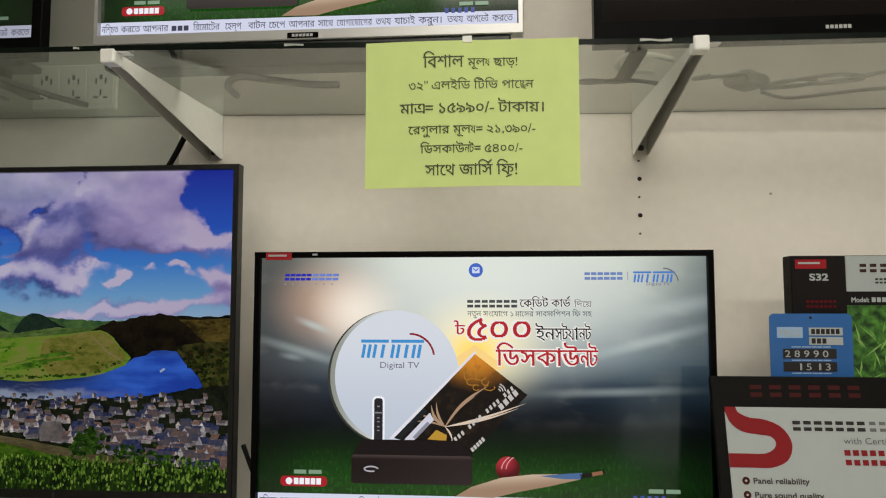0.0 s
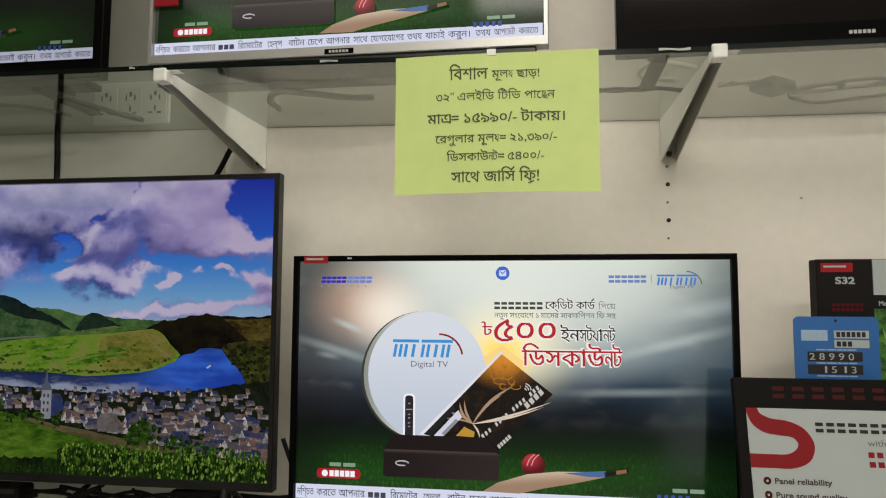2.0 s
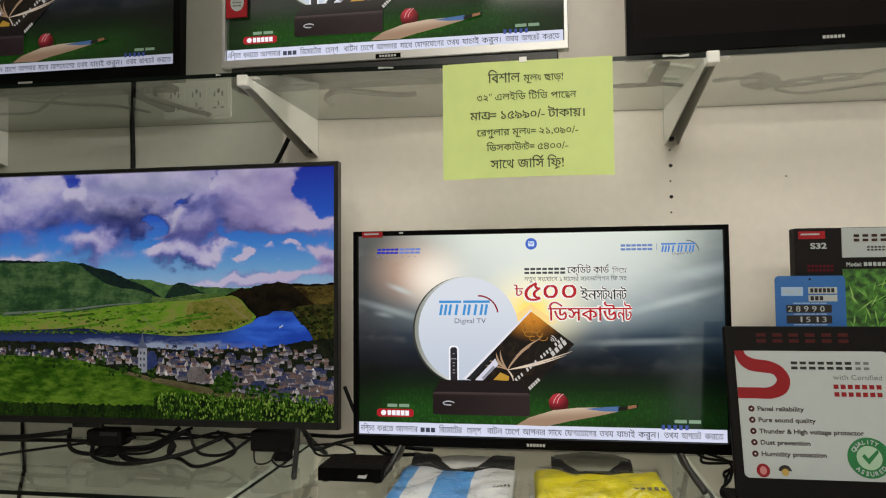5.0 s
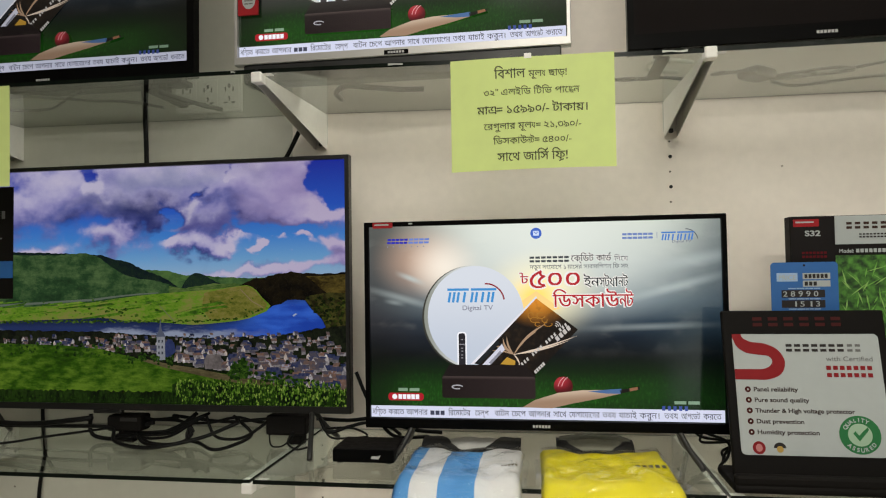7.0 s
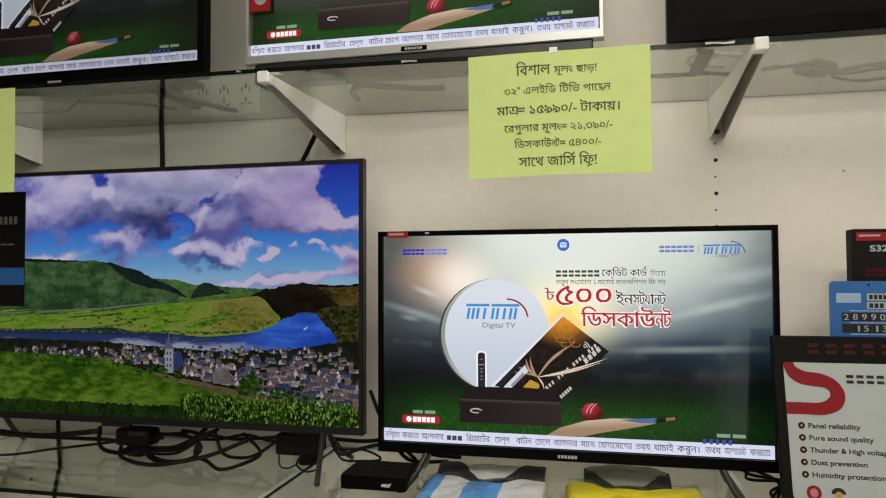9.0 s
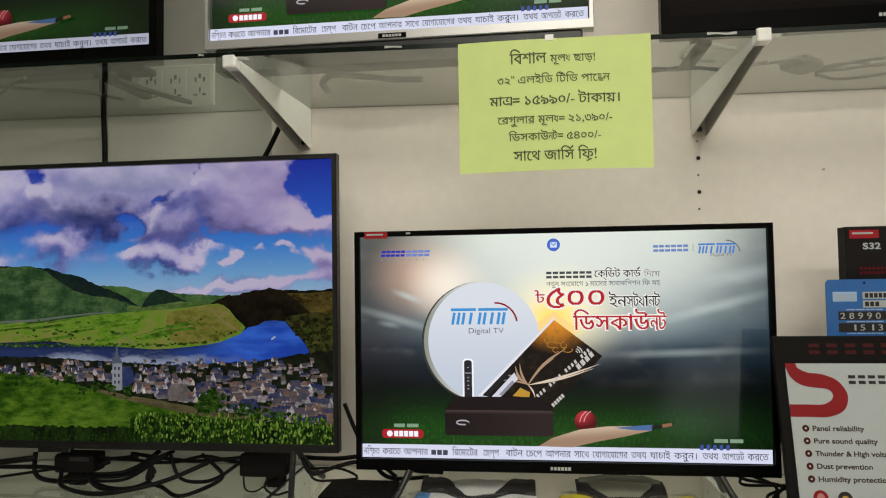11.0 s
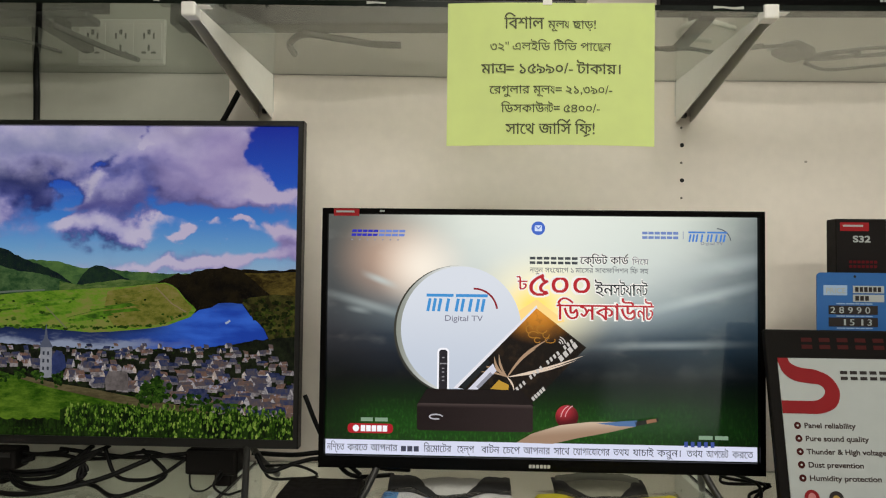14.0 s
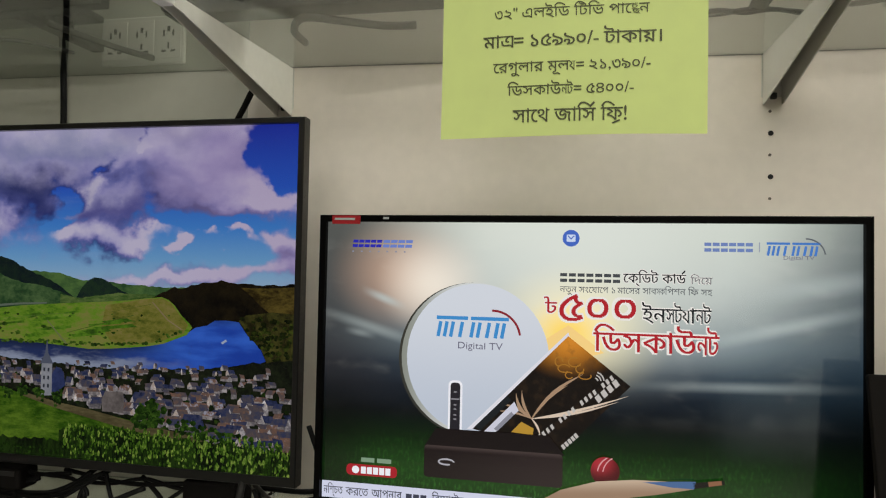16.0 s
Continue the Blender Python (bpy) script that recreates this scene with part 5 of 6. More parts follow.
        if near:
            painted("picture_undergrowth", clumps(near, -0.0066 - row * 0.0007, rnd, 1.2, 7), patchy("bush_leaves", [(0.1, "081204"), (0.5, "18300a"), (0.9, "3c6018")], 0.42, 160))
            spots = [q for q in spots if q[0] >= 185]
        painted("picture_vineyard", clumps(spots, -0.0066 - row * 0.0007, rnd, 2.1, 7), patchy("vine_leaves", [(0.08, "0c1a05"), (0.35, "2c4c10"), (0.6, "5c8426"), (0.9, "a8c058")], 0.50, 160))


make_valley()

# ---- papers on the shelf edge ----
def offer_sheet(x0, x1, ztop, zbot, label, build):
    ob = thing("paper_notice", (x0, FRONT_UP - 0.004, zbot), label, "notice", "paper notices")
    w, h = x1 - x0, ztop - zbot
    bm = bmesh.new()
    nx, nz = 24, 18
    grid = []
    for j in range(nz + 1):
        row = []
        for i in range(nx + 1):
            u, v = i / nx, j / nz
            y = -0.0025 * math.sin(3.1 * u) - 0.0016 * (1 - v) ** 2 * math.cos(2.2 * u) + 0.0012 * math.sin(7 * u + 3 * v)
            row.append(bm.verts.new((u * w, y, v * h + 0.002 * math.sin(2.5 * u) * (1 - v))))
        grid.append(row)
    for j in range(nz):
        for i in range(nx):
            bm.faces.new((grid[j][i], grid[j][i + 1], grid[j + 1][i + 1], grid[j + 1][i]))
    sheet = part("sheet", bm, PAPER, ob, smooth=True)
    sol = sheet.modifiers.new("thick", "SOLIDIFY")
    sol.thickness = 0.0002
    sol.offset = 1
    sol.use_rim = False
    build(ob, w, h)
    for u in (0.46,):
        part("tape", box(u * w, u * w + 0.013, -0.0036, -0.0024, h - 0.003, h + 0.006), CAP, ob, "small piece of white tape")
    return ob


def ink_line(ob, runs, u0, u1, v, high, w, h, bold):
    bm = letters(runs, u0 * w, u1 * w, v * h, high * h, -0.0004, bold + 0.003)
    for q in bm.verts:
        u, t = q.co.x / w, q.co.z / h
        q.co.y = -0.0009 - 0.0025 * math.sin(3.1 * u) - 0.0016 * (1 - t) ** 2 * math.cos(2.2 * u) + 0.0012 * math.sin(7 * u + 3 * t)
    part("printed_line", bm, INK, ob)


def main_offer(ob, w, h):
    for runs, u0, u1, v, high, bold in (
            (["িবশাল"], 0.275, 0.465, 0.815, 0.125, 0.008),
            (["মূল", "~\u09af", " ", "ছাড়", "!"], 0.485, 0.715, 0.820, 0.085, 0.0),
            (["৩২\"", " ", "এলইিড", " ", "িটিভ", " ", "পাে", ("চ", "ছ", 1), "ন"], 0.205, 0.79, 0.665, 0.085, -0.004),
            (["মা", "#এ", "=", " ", "১৫৯৯০/-", " ", "টাকা\u09df।"], 0.165, 0.835, 0.505, 0.105, 0.008),
            (["েরগুলার", " ", "মূল", "~\u09af", "=", " ", "২১,৩৯০/-"], 0.205, 0.795, 0.365, 0.085, 0.002),
            (["িডসকাউ", ("ন", "ট"), "=", " ", "৫৪০০/-"], 0.262, 0.735, 0.235, 0.085, 0.002),
            (["সােথ", " ", "জািস", "^", " ", "িফ", "_", "!"], 0.285, 0.71, 0.085, 0.112, 0.006)):
        ink_line(ob, runs, u0, u1, v, high, w, h, bold)


def side_offer(ob, w, h):
    ink_line(ob, ["অফার।"], 0.70, 0.86, 0.83, 0.07, w, h, 0.0)
    ink_line(ob, ["কিনেল"], 0.62, 0.80, 0.68, 0.075, w, h, 0.0)
    ink_line(ob, ["িজেত", " ", "িনন"], 0.52, 0.84, 0.53, 0.075, w, h, 0.0)
    ink_line(ob, ["িটিভ।"], 0.45, 0.86, 0.33, 0.14, w, h, 0.012)
    part("printed_mark", flat([(w * a, h * b) for a, b in ((0.74, 0.09), (0.77, 0.16), (0.75, 0.2), (0.79, 0.24), (0.82, 0.18), (0.79, 0.14), (0.77, 0.08))], -0.0072), mat("brown_ink", (0.06, 0.05, 0.01), 0.6), ob)


offer_sheet(-0.174, 0.120, 1.805, 1.599, "lime yellow paper price notice hung from the shelf edge", main_offer)
offer_sheet(-1.383, -1.084, 1.812, 1.604, "lime yellow paper offer notice hung from the shelf edge", side_offer)

# dark data card stuck on the corner of the large display
card = thing("data_card", (-1.306, 1.076, 1.371), "black product data card with blue stripe stuck on the display", "card")
part("card_sheet", box(-0.078, 0.078, 0, 0.0015, 0, 0.26), DARKM, card)
part("stripe", box(-0.078, 0.078, -0.0006, 0, 0.048, 0.087), BLUEP, card, "blue printed stripe")
part("print_bar", bars(-0.005, 0.062, 0.186, 0.204, -0.0005, 5, 0.35), GREYP, card)
part("print_bar", word_bars(-0.07, 0.05, 0.138, 0.142, -0.0005, random.Random(8), 4), GREYP, card)


# ---- acrylic sign stand ----
def sign_stand():
    ob = thing("sign_stand", (0.455, 0.925, TOP_LOW), "black leaning display stand with a white feature panel", "sign stand")
    tilt = Matrix.Rotation(radians(-11.5), 4, "X")

    def put(name, bm, m, label="", parent=None, print_=True):
        if print_:
            for q in bm.verts:
                q.co.x, q.co.z = -0.131 + (q.co.x + 0.131) * 0.925, 0.262 - (0.262 - q.co.z) * 0.945
        bm.transform(tilt)
        return part(name, bm, m, parent or ob, label)

    W, H = 0.150, 0.305
    board = put("board", box(-W + 0.004, W - 0.022, 0, 0.012, 0.012, H, 0.003), DARKM, print_=False)
    base = part("base", box(-W - 0.008, W - 0.016, -0.045, 0.075, 0, 0.016, 0.006), DARKM, ob)
    part("base_lip", box(-W - 0.008, W - 0.016, -0.045, -0.030, 0.012, 0.032, 0.006), DARKM, ob)
    panel = put("panel", slab(rounded(-0.131, 0.133, 0.040, 0.262, 0.009), -0.0012, 0), WHITEP, "white printed feature panel")
    put("maker_mark", mark_cells(-0.090, 0.082, 0.277, 0.2945, -0.0006, 6, 0.40, 0.18), mat("maroon_print", (0.055, 0.010, 0.010), 0.5))
    # large red S-shaped ribbon
    bow = [(v.x, v.y) for v in spline([(-0.115, 0.262, 0), (-0.111, 0.254, 0), (-0.096, 0.247, 0), (-0.073, 0.244, 0), (-0.050, 0.233, 0), (-0.038, 0.211, 0), (-0.046, 0.188, 0), (-0.070, 0.177, 0), (-0.100, 0.1765, 0), (-0.131, 0.1765, 0)], 5)]
    bow += [(v.x, v.y) for v in spline([(-0.131, 0.196, 0), (-0.100, 0.196, 0), (-0.078, 0.1965, 0), (-0.065, 0.203, 0), (-0.061, 0.212, 0), (-0.068, 0.2205, 0), (-0.086, 0.223, 0), (-0.108, 0.227, 0), (-0.124, 0.239, 0), (-0.131, 0.256, 0)], 5)] + [(-0.131, 0.262)]
    put("ribbon", slab(bow, -0.0018, -0.0010), REDP, "red ribbon emblem")
    put("wordmark", mark_cells(-0.034, 0.074, 0.229, 0.243, -0.0018, 7, 0.28, 0.17), DARKP)
    put("wordmark", mark_cells(0.076, 0.104, 0.229, 0.243, -0.0018, 2, 0.35, 0.10), GREYP)
    put("lettering", letters("with Certified", 0.036, 0.118, 0.2115, 0.0125, -0.0018), GREYP)
    put("wordmark", mark_cells(0.035, 0.119, 0.182, 0.203, -0.0018, 7, 0.3, 0.19), REDP)
    for i, t in enumerate(("Panel reliability", "Pure sound quality", "Thunder & High voltage protector", "Dust prevention", "Humidity protection")):
        z = 0.155 - i * 0.0194
        put("bullet", flat(oval(-0.110, z + 0.0035, 0.0055, 0.0055, 18), -0.0018), DREDP)
        put("bullet_dot", flat(oval(-0.110, z + 0.0035, 0.0017, 0.0017, 12), -0.0022), WHITEP)
        x1 = (-0.020, -0.002, 0.076, -0.015, 0.010)[i]
        put("lettering", letters(t, -0.100, x1, z, 0.0110, -0.0018, 0.022), mat("brown_grey_print", (0.075, 0.06, 0.06), 0.45))
    put("seal", flat(oval(-0.099, 0.053, 0.0115, 0.0115, 24), -0.0018), REDP)
    put("seal_core", flat(oval(-0.099, 0.053, 0.006, 0.007, 16), -0.0022), mat("pink_print", (0.5, 0.2, 0.2), 0.4))
    put("seal", flat(oval(-0.062, 0.053, 0.011, 0.010, 24, 0, 180), -0.0018), DARKP)
    put("seal_core", flat(oval(-0.062, 0.051, 0.006, 0.006, 16), -0.0022), mat("gold_print", (0.45, 0.30, 0.08), 0.4))
    put("badge", flat(oval(0.080, 0.079, 0.036, 0.034, 40), -0.0018), GREENP, "green round quality badge")
    put("badge_ring", flat(oval(0.080, 0.079, 0.021, 0.020, 32), -0.0022), mat("pale_green_print", (0.35, 0.5, 0.36), 0.4))
    put("badge_tick", flat([(0.068, 0.081), (0.072, 0.086), (0.078, 0.078), (0.094, 0.093), (0.096, 0.088), (0.078, 0.068)], -0.0026), GREENP)

    def curved(t, r, a0, a1, high):
        bm = bmesh.new()
        for i, ch in enumerate(t):
            a = radians(a0 + (a1 - a0) * i / (len(t) - 1))
            vs, fs, w = glyphs(ch, 2, 0.02)
            c, s = math.cos(a), math.sin(a)
            turn = a - math.pi / 2 if a1 < a0 else a + math.pi / 2
            ct, st = math.cos(turn), math.sin(turn)
            made = []
            for px_, pz_ in vs:
                qx, qz = (px_ - w / 2) * high, (pz_ - 0.35) * high
                made.append(bm.verts.new((0.080 + r * c + qx * ct - qz * st, -0.0022, 0.079 + r * 0.95 * s + qx * st + qz * ct)))
            for f in fs:
                bm.faces.new([made[k] for k in f])
        return bm

    put("lettering", curved("QUALITY", 0.028, 150, 60, 0.010), WHITEP)
    put("lettering", curved("ASSURED", 0.028, 225, 320, 0.010), WHITEP)
    return ob


sign_stand()


# ---- carton behind the sign, with a price tag ----
def carton():
    ob = thing("television_carton", (0.458, 1.060, TOP_LOW), "slim printed carton with grass picture standing upright", "carton")
    H, W = 0.474, 0.66
    part("carton_body", box(0, W, 0, 0.030, 0, H, 0.002), CARTON, ob)
    part("side_strip", box(0.0015, 0.078, -0.0006, 0.0002, 0.002, H - 0.002), CARTON, ob)
    part("corner_label", box(0.006, 0.052, -0.0012, -0.0005, H - 0.020, H - 0.006), STICK, ob, "red corner label")
    part("corner_bar", bars(0.010, 0.046, H - 0.013, H - 0.010, -0.0016, 1, 0.1), WHITEP, ob)
    part("lettering", letters("S32", 0.026, 0.054, H - 0.038, 0.0145, -0.0012, 0.03), WHITEP, ob)
    part("wordmark", mark_cells(0.020, 0.066, H - 0.080, H - 0.068, -0.0012, 7, 0.25, 0.22), mat("faint_red_print", (0.10, 0.006, 0.010), 0.4), ob)
    part("video_mark", slab(rounded(0.020, 0.032, H - 0.117, H - 0.108, 0.002), -0.0014, -0.0005), STICK, ob)
    part("video_bar", bars(0.036, 0.068, H - 0.116, H - 0.109, -0.0012, 6, 0.3), WHITEP, ob)
    part("white_panel", box(0.080, 0.24, -0.0016, 0.0, H - 0.055, H - 0.001), WHITEP, ob)
    part("maker_mark", mark_cells(0.100, 0.190, H - 0.026, H - 0.013, -0.0022, 6, 0.36, 0.2), mat("brown_black_print", (0.05, 0.025, 0.02), 0.4), ob)
    part("wordmark", mark_cells(0.122, 0.172, H - 0.043, H - 0.035, -0.0022, 8, 0.3, 0.14), DARKP, ob)
    part("lettering", letters("Model:", 0.086, 0.112, H - 0.071, 0.010, -0.0012, 0.02), WHITEP, ob)
    part("model_bar", bars(0.116, 0.200, H - 0.071, H - 0.064, -0.0012, 11, 0.25), WHITEP, ob)
    n = bpy.data.materials.new("printed_grass")
    n.use_nodes = True
    nt = n.node_tree
    b = nt.nodes["Principled BSDF"]
    b.inputs["Roughness"].default_value = 0.35
    tc, no, rp = (nt.nodes.new("ShaderNode" + k) for k in ("TexCoord", "TexNoise", "ValToRGB"))
    no.inputs["Scale"].default_value, no.inputs["Detail"].default_value = 70, 5
    rp.color_ramp.elements[0].position, rp.color_ramp.elements[0].color = 0.38, (0.008, 0.035, 0.006, 1)
    rp.color_ramp.elements[1].position, rp.color_ramp.elements[1].color = 0.66, (0.10, 0.30, 0.04, 1)
    nt.links.new(tc.outputs["Object"], no.inputs["Vector"])
    nt.links.new(no.outputs["Fac"], rp.inputs[0])
    nt.links.new(rp.outputs[0], b.inputs["Base Color"])
    grass = part("grass_picture", box(0.080, W - 0.002, -0.0012, 0.0002, 0.002, H - 0.076), n, ob)
    rnd = random.Random(21)
    bm, bm2 = bmesh.new(), bmesh.new()
    for k in range(170):
        x, z, a, l = rnd.uniform(0.09, 0.30), rnd.uniform(0.15, H - 0.10), rnd.uniform(0.2, 2.9), rnd.uniform(0.015, 0.045)
        dx, dz = l * math.cos(a), l * math.sin(a)
        if not (0.082 < x + dx < 0.4 and z + dz < H - 0.08):
            continue
        flat([(x, z), (x + dx * 0.5 + 0.0022, z + dz * 0.5), (x + dx, z + dz), (x + dx * 0.5 - 0.0010, z + dz * 0.5 + 0.001)], -0.0016 - k * 0.000003, bm if k % 2 else bm2)
    part("printed_blades", bm, mat("blade_green", (0.16, 0.40, 0.06), 0.35), grass)
    part("printed_blades", bm2, mat("blade_pale_green", (0.30, 0.52, 0.14), 0.35), grass)
    return ob


carton()


def price_tag():
    ob = thing("price_tag", (0.412, 1.032, 1.300), "blue price tag card with black number windows on the carton", "price tag")
    W, H = 0.118, 0.126
    part("tag_card", slab(rounded(0, W, 0, H, 0.007), 0, 0.002), BLUEP, ob)
    part("hang_hole", flat(oval(W / 2, H - 0.006, 0.0022, 0.0022, 14), -0.0004), HOLE, ob)
    part("word_box", box(0.010, 0.047, -0.0008, 0, 0.090, 0.106, 0.0003), mat("pale_blue_print", (0.35, 0.50, 0.72), 0.4), ob)
    part("lettering", letters("PRICE", 0.013, 0.044, 0.0935, 0.012, -0.0012, 0.02), WHITEP, ob)
    for z, x0, x1, n_ in ((0.094, 0.056, 0.104, 6), (0.080, 0.056, 0.104, 3)):
        part("code_strip", box(x0, x1, -0.0008, 0, z, z + 0.0115), WHITEP, ob)
        part("code_bar", bars(x0 + 0.003, x1 - (0.003 if n_ == 6 else 0.022), z + 0.002, z + 0.0095, -0.0012, n_, 0.25), DARKP, ob)
    for z, digits, x0 in ((0.060, "28990", 0.020), (0.041, "1513", 0.036)):
        part("number_window", box(0.018, 0.094, -0.0008, 0, z, z + 0.014), DARKP, ob, "black number window")
        for i, c in enumerate(digits):
            part("digit", letters(c, x0 + i * 0.0135, x0 + i * 0.0135 + 0.0078, z + 0.002, 0.0142, -0.0012, 0.01), WHITEP, ob)
    for z in (0.077, 0.0575, 0.0385):
        part("rule_bar", word_bars(0.030, 0.086, z - 0.0012, z + 0.0008, -0.0006, random.Random(2), 5), mat("pale_blue_print", (0.35, 0.50, 0.72), 0.4), ob)
    part("prop", box(0.045, 0.07, 0.002, 0.026, 0.03, 0.09, 0.001), BLUEP, ob)
    return ob


price_tag()

# ---- set-top box ----
stb = thing("set_top_box", (-0.372, 1.0, TOP_LOW), "small black satellite receiver box lying on the glass shelf", "receiver")
part("case", box(-0.063, 0.063, -0.012, 0.085, 0.003, 0.031, 0.004), DARKM, stb)
part("front_panel", box(-0.062, 0.062, -0.0135, -0.011, 0.004, 0.029, 0.001), GLOSSB, stb)
part("maker_mark", flat([(0.016, 0.012), (0.032, 0.011), (0.036, 0.019), (0.030, 0.017), (0.018, 0.017)], -0.0140), mat("silver_print", (0.5, 0.5, 0.5), 0.35), stb)
for sx in (-0.05, 0.05):
    for sy in (0.0, 0.07):
        part("rubber_foot", box(sx - 0.006, sx + 0.006, sy - 0.006, sy + 0.006, 0, 0.0035, 0.001), BLACK, stb)


# ---- folded jerseys in clear bags, drooping over the shelf edge ----
def drape(s, back, front, drop_r=0.06):
    """Place and lift along the cloth: flat on the shelf, then bending over its front edge."""
    flat_l = back - front
    if s <= flat_l:
        return back - s, 0.0
    a = (s - flat_l) / drop_r
    lim = radians(40)
    if a < lim:
        return front - drop_r * math.sin(a), -drop_r * (1 - math.cos(a))
    e = (s - flat_l) - lim * drop_r
    return front - drop_r * math.sin(lim) - e * math.cos(lim), -drop_r * (1 - math.cos(lim)) - e * math.sin(lim)


def jersey(x0, x1, back, label, colour, stripes, mark, seed, neck_at, tabs, lining_mat):
    ob = thing("folded_jersey", ((x0 + x1) / 2, back, TOP_LOW), label, "jersey", "folded jerseys on the shelf")
    rnd = random.Random(seed)
    w = x1 - x0
    L, nx, ny = 0.36, 40, 44
    ph = [rnd.uniform(0, 6) for _ in range(8)]
    ox, oy, oz = ob.location

    def place(u, s, lift):
        y, z = drape(s, back, FRONT_LOW - 0.004)
        wide = 1.0
        neck = neck_at[2] * math.exp(-((u - neck_at[0]) / neck_at[1]) ** 4)
        wob = 0.0014 * math.sin(9 * u + 24 * s + ph[0]) + 0.0010 * math.sin(23 * u - 50 * s + ph[1]) + 0.0009 * math.sin(90 * s + 14 * u + ph[2])
        edge = min(1, min(u, 1 - u) / 0.03, (s + 0.006) / 0.012)
        thick = 0.011 * math.sqrt(max(0.0, edge))
        xx = (u - 0.5) * w * wide + 0.003 * math.sin(12 * s + ph[3])
        yy = y - oy - neck * max(0, 1 - max(0, s) / 0.09)
        return Vector((xx, yy - lift * 0.4, z + 0.001 + max(0.0, thick + wob * edge) + lift))

    bm = bmesh.new()
    grid = [[bm.verts.new(place(i / nx, L * j / ny, 0)) for i in range(nx + 1)] for j in range(ny + 1)]
    for j in range(ny):
        for i in range(nx):
            f = bm.faces.new((grid[j][i], grid[j + 1][i], grid[j + 1][i + 1], grid[j][i + 1]))
            u = (i + 0.5) / nx
            f.material_index = 1 if any(a <= u < b for a, b in stripes) else 0
            f.smooth = True
    cloth = part("cloth", bm, [colour, SKYBL], ob)
    so = cloth.modifiers.new("thick", "SOLIDIFY")
    so.thickness, so.offset = 0.004, 1
    # lining of the neck, then the black collar round it
    c, half, deep = neck_at

    def ring(lo, hi, ua, ub, lift, rise=0.30, n=28):
        bm = bmesh.new()
        line = []
        for i in range(n + 1):
            u = ua + (ub - ua) * i / n
            q = place(u, 0.002, lift)
            fold = 0.0016 * math.sin(40 * u + ph[6]) + 0.0010 * math.sin(95 * u + ph[7])
            line.append((bm.verts.new(q + Vector((0, lo(u) + fold, 0))), bm.verts.new(q + Vector((0, (lo(u) + hi(u)) / 2, 0.004 + hi(u) * rise * 0.5))), bm.verts.new(q + Vector((0, hi(u) + fold, hi(u) * rise - 0.001)))))
        for p, q in zip(line, line[1:]):
            for j in (0, 1):
                bm.faces.new((p[j], q[j], q[j + 1], p[j + 1])).smooth = True
        return bm

    def dip(u):
        return deep * math.exp(-((u - c) / half) ** 4)

    lining = part("lining", ring(lambda u: 0.004, lambda u: 0.038 + dip(u) * 0.9, c - half * 1.1, c + half * 1.1, 0.0005), lining_mat, ob)
    lining.modifiers.new("thick", "SOLIDIFY").thickness = 0.002
    collar = part("collar", ring(lambda u: -0.005, lambda u: 0.010 + 0.040 * min(1, max(0, abs(u - c) / half - 0.35) * 1.5), max(0.02, c - half * tabs), min(0.985, c + half * tabs), 0.003), BLACKC, ob, "black collar band")
    collar.modifiers.new("thick", "SOLIDIFY").thickness = 0.003
    if tabs < 1.4:
        rim = part("collar_back", ring(lambda u: 0.026 + dip(u) * 0.8, lambda u: 0.044 + dip(u) * 0.9, c - half * 1.15, c + half * 1.15, 0.006), mat("grey_cloth", (0.11, 0.11, 0.085), 0.8, 0, 0.1, 260, 0.25), ob)
        rim.modifiers.new("thick", "SOLIDIFY").thickness = 0.003
    # printed maker's word as plain blocks
    bm = bmesh.new()
    n = 5
    for i in range(n):
        ua, ub = mark[0] + (mark[1] - mark[0]) * i / n, mark[0] + (mark[1] - mark[0]) * (i + 0.65) / n
        qs = [place(ua, mark[2] - 0.014, 0.0048), place(ub, mark[2] - 0.014, 0.0048), place(ub, mark[2], 0.0048), place(ua, mark[2], 0.0048)]
        bm.faces.new([bm.verts.new(v) for v in qs])
    part("print_bar", bm, mat("faded_print", (0.16, 0.15, 0.10), 0.6), ob)
    # clear bag around it
    bm = bmesh.new()
    grid = [[bm.verts.new(place(-0.06 + 1.12 * i / nx, -0.028 + (L + 0.03) * j / ny, 0.011 + 0.004 * math.sin(17 * i / nx + ph[4]) * math.sin(11 * j / ny + ph[5]))) for i in range(nx + 1)] for j in range(ny + 1)]
    for j in range(ny):
        for i in range(nx):
            bm.faces.new((grid[j][i], grid[j + 1][i], grid[j + 1][i + 1], grid[j][i + 1])).smooth = True
    bag = part("bag", bm, FILM, ob, "clear glossy plastic bag")
    bag.visible_shadow = False
    return ob


jersey(-0.276, -0.060, 1.075, "sky blue and white striped football jersey folded in a clear bag", WHITEC, ((0.0, 0.13), (0.36, 0.66)), (0.84, 0.99, 0.125), 3, (0.52, 0.25, 0.030), 1.95, mat("pale_lining", (0.55, 0.55, 0.53), 0.8, 0, 0.1, 200, 0.2))
jersey(-0.022, 0.208, 1.085, "yellow football jersey folded in a clear bag on the shelf", YELLC, (), (0.73, 0.98, 0.125), 5, (0.47, 0.27, 0.034), 1.25, mat("grey_lining", (0.22, 0.22, 0.17), 0.8, 0, 0.1, 200, 0.2))

